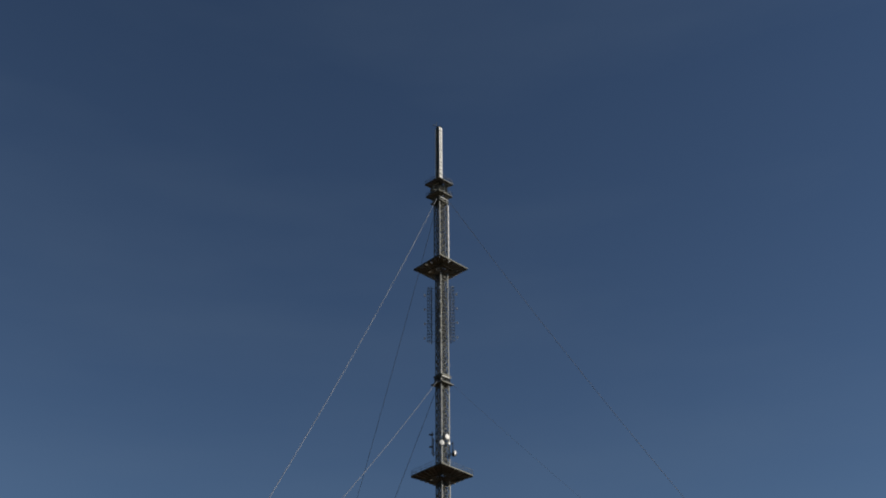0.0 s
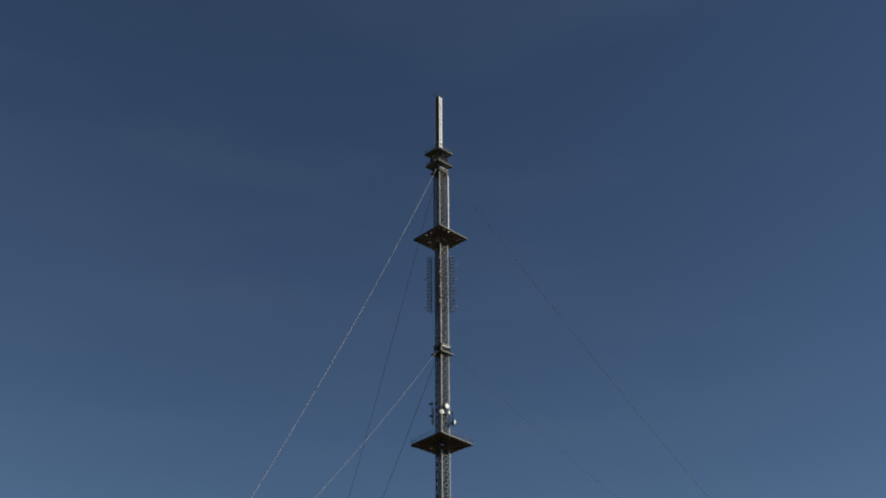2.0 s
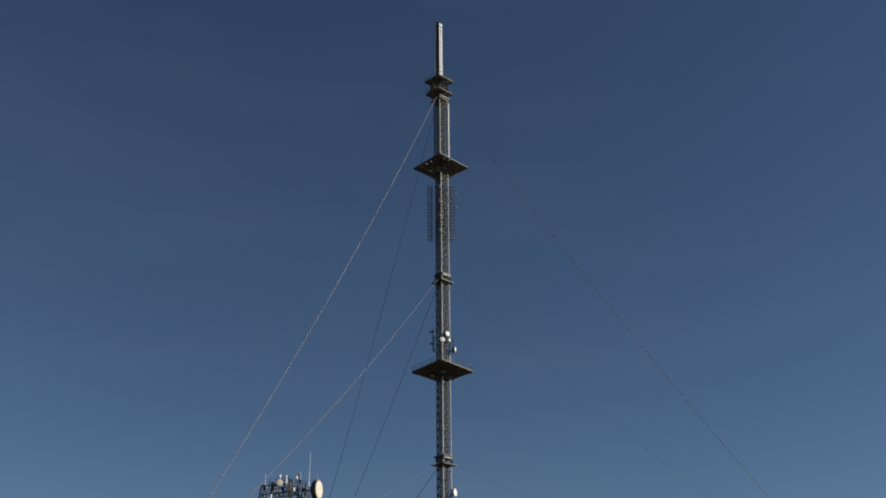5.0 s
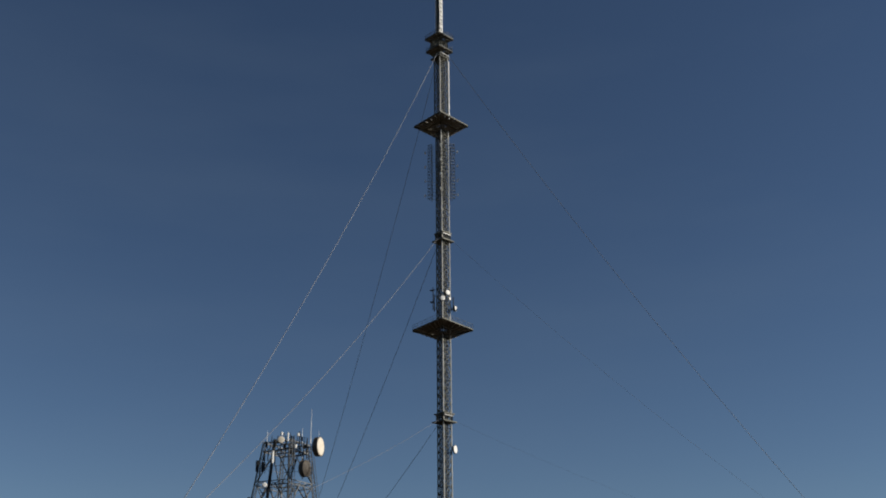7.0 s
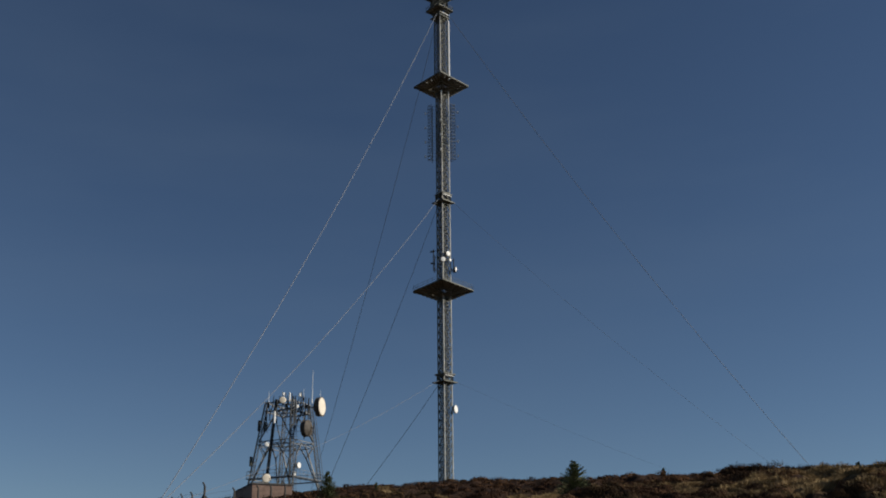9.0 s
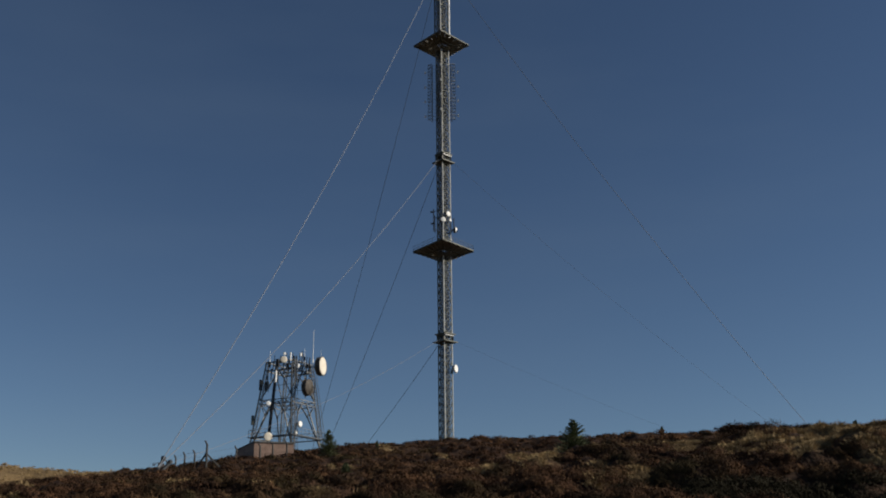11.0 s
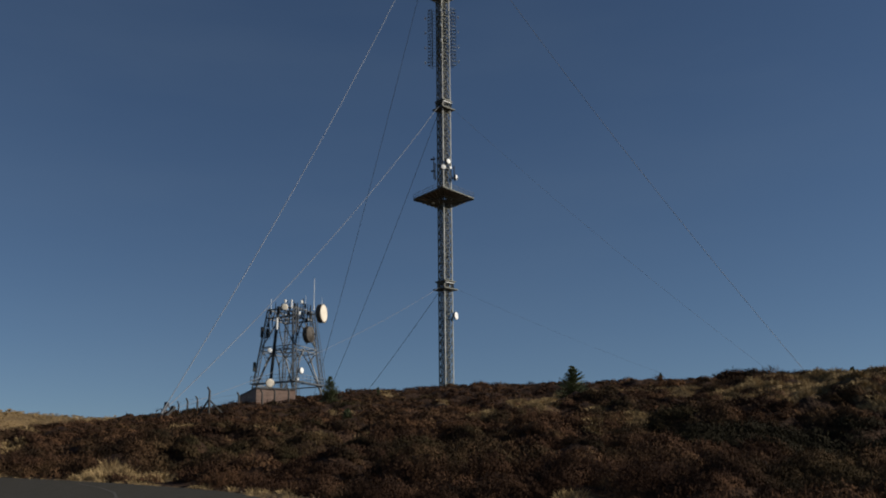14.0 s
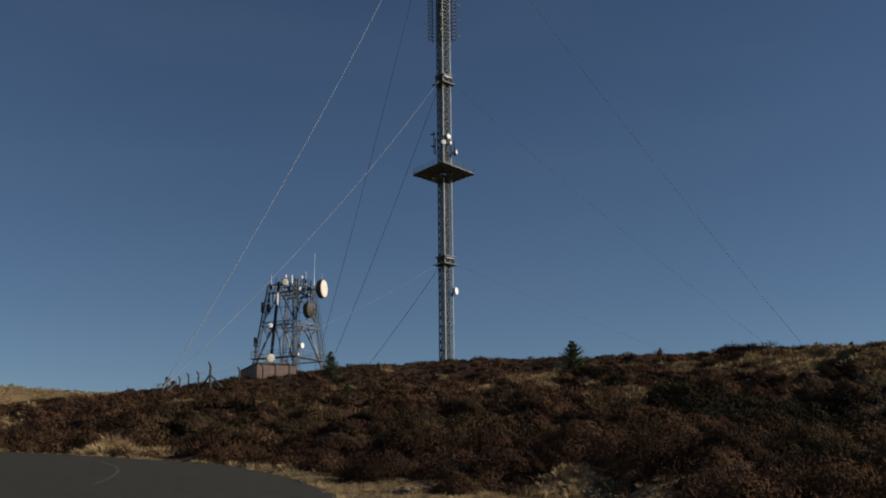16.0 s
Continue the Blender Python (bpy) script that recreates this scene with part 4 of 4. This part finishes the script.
g2 = grassiness(more[:, 0], more[:, 1])
p2 = np.array([noise.noise(Vector((x * 0.5, y * 0.5, 3))) for x, y in more])
more = more[(g2 * 1.2 + 0.35 * p2 > 0.62) & (from_road(more[:, 0], more[:, 1]) > 0.25)]
grass_spots = np.concatenate([cand[(d > 0.25) & is_grass], more])
verge = np.concatenate([spots_in(5200, 17, 56, 5), spots_in(1500, 15, 28, 15)])
dv = from_road(verge[:, 0], verge[:, 1])
thin = np.array([noise.noise(Vector((x * 0.45, y * 0.45, 9))) for x, y in verge])
grass_spots = np.concatenate([grass_spots, verge[(dv > 0.1) & ((dv < np.where(verge[:, 1] > 33, 0.7, 2.2)) | (grassiness(verge[:, 0], verge[:, 1]) > 0.6)) & (thin > np.where(verge[:, 1] < 30, -0.25, 0.03))]])


def bushes(name, spots, flecks_at, fleck, wide_at, mat, label, category, seed):
    """Springy low bushes: domes of many slender sprigs, some standing out like brushes, joined into one mesh."""
    rs = np.random.RandomState(seed)
    V, tint, sprigs = [], [], []
    zs = land(spots[:, 0], spots[:, 1])
    heap = mounds(spots[:, 0], spots[:, 1])
    keep = from_road(spots[:, 0], spots[:, 1])
    for (x, y), z, d, up in zip(spots, zs, keep, heap):
        z += (hummock(x, y) + up) * min(max((d - 1.5) / 3.5, 0), 1) - 0.10
        grow = noise.noise(Vector((x * 0.3, y * 0.3, 33)))
        wide = wide_at(y) * (1 + 0.5 * grow) * rs.uniform(0.65, 1.35)
        tall = wide * rs.uniform(0.5, 0.85) * (1 + 0.3 * grow) * (1 if y < 55 else 0.78 if y < 95 else 0.7)
        tint.append(rs.uniform())
        n, size = flecks_at(y), fleck(y)
        a, c = rs.uniform(0, 2 * np.pi, n), rs.uniform(0.0, 1, n)
        lobes = 1 + 0.16 * np.sin(3 * a + rs.uniform(0, 6)) + 0.10 * np.sin(5 * a + 4 * c + rs.uniform(0, 6))
        shell = rs.uniform(0.84, 1.04, n) * lobes
        s = np.sqrt(1 - c * c) * wide * shell
        p = np.stack([x + s * np.cos(a), y + s * np.sin(a), z + c * tall * shell], 1)
        out = np.stack([np.sqrt(1 - c * c) * np.cos(a) / wide, np.sqrt(1 - c * c) * np.sin(a) / wide, c / tall], 1)
        out = out / np.linalg.norm(out, axis=1)[:, None]
        face = out + rs.normal(size=(n, 3)) * 0.19
        e = np.cross(face, np.cross(rs.normal(size=(n, 3)) * 0.8 + (0, 0, 1.3), face))
        e /= np.linalg.norm(e, axis=1)[:, None]
        brush = rs.uniform(size=n) < (0.25 if y < 55 else 0.06)
        sprigs.append(3 * n)
        e[brush] = 0.6 * e[brush] + out[brush] * 0.8 + (0, 0, 0.3)
        e *= (size * 1.5 * rs.uniform(0.7, 1.3, n))[:, None]
        f = np.cross(e, face)
        f *= (0.42 * size / np.linalg.norm(f, axis=1))[:, None]
        V.append(np.stack([p - e * 0.5 - f, p - e * 0.5 + f, p + e], 1).reshape(-1, 3))
    V = np.concatenate(V).astype(np.float32)
    m = bpy.data.meshes.new(name)
    m.vertices.add(len(V))
    m.vertices.foreach_set("co", V.ravel())
    m.loops.add(len(V))
    m.loops.foreach_set("vertex_index", np.arange(len(V), dtype=np.int32))
    m.polygons.add(len(V) // 3)
    m.polygons.foreach_set("loop_start", np.arange(0, len(V), 3, dtype=np.int32))
    m.update(calc_edges=True)
    m.attributes.new("plant", "FLOAT", "POINT").data.foreach_set("value", np.repeat(tint, sprigs).astype(np.float32))
    m.materials.append(mat)
    return tagged(new(name, m), label, category, kind="stuff")


bushes("heather", heath_spots, lambda y: 1500 if y < 27 else 560 if y < 38 else 300 if y < 55 else 140 if y < 95 else 34,
       lambda y: 0.030 if y < 27 else 0.042 if y < 38 else 0.062 if y < 55 else 0.095 if y < 95 else 0.17,
       lambda y: 0.66 if y < 55 else 0.70 if y < 95 else 0.62, HEATH, "dense dark brown winter heather covering the slope", "heather", 31)
# dark bushes stand in for the shaded gully under the bank
bushes("gorse", gully_spots, lambda y: 420, lambda y: 0.062, lambda y: 0.85, GULLY_SHADE, "near black gorse coloured for the shaded gully under the bank", "gorse", 38)
scatter("moor_grass", grass_spots, lambda x, y: 0.40 if min(math.hypot((x + 14.6) / 1.7, (y - 43.2) / 1.5), math.hypot((x + 11.0) / 1.3, (y - 41.0) / 1.4)) < 1 else (0.20 if y > 22.8 and x > 1.5 else 0.12) + 0.08 * noise.noise(Vector((x * 0.8, y * 0.8, 5))) if y < 30 else 0.19 + 0.16 * noise.noise(Vector((x * 0.8, y * 0.8, 5))) if y < 50 else 0.36, lambda x, y: 60 if y < 50 else 40, STRAW,
        "bleached straw coloured tufts of moor grass", "grass", 1.15, 0.045, 32)
far_moor = np.stack([np.random.RandomState(6).uniform(-175, -60, 5200), np.random.RandomState(7).uniform(190, 290, 5200)], 1)
scatter("moor_grass", far_moor, lambda x, y: 0.5, lambda x, y: 11, STRAW,
        "bleached grass on the far shoulder of the moor", "grass", 0.8, 0.14, 33)

# ---- loose stones along the verge ----
rs = np.random.RandomState(44)
st = Shape()
pool = spots_in(9000, 15, 50, 45)
dv = from_road(pool[:, 0], pool[:, 1])
stony = (dv > -0.1) & ((dv < np.where(pool[:, 1] > 33, 0.4, 2.0)) | (grassiness(pool[:, 0], pool[:, 1]) > 0.75) & (pool[:, 1] < 25))
for (x, y), dd in zip(pool[stony], dv[stony]):
    r = rs.uniform(0.015, 0.05) * (2.0 if rs.uniform() > 0.98 else 1)
    z = ground_z(x, y) + (-0.09 if dd < 0.3 else 0) + r * 0.2
    k = len(st.v)
    st.v += [(x + r * rs.uniform(.7, 1.2) * c, y + r * rs.uniform(.7, 1.2) * s_, z) for c, s_ in ((1, 0), (0.3, 1), (-0.9, 0.5), (-0.6, -0.8), (0.5, -0.9))]
    st.v += [(x + r * 0.2, y + r * 0.1, z + r * rs.uniform(.6, 1.0)), (x, y, z - r)]
    for i in range(5):
        st.f += [(k + i, k + (i + 1) % 5, k + 5), (k + (i + 1) % 5, k + i, k + 6)]
tagged(new("gravel", st.mesh("gravel", STONE)), "loose pale stones along the road verge", "gravel", kind="stuff")
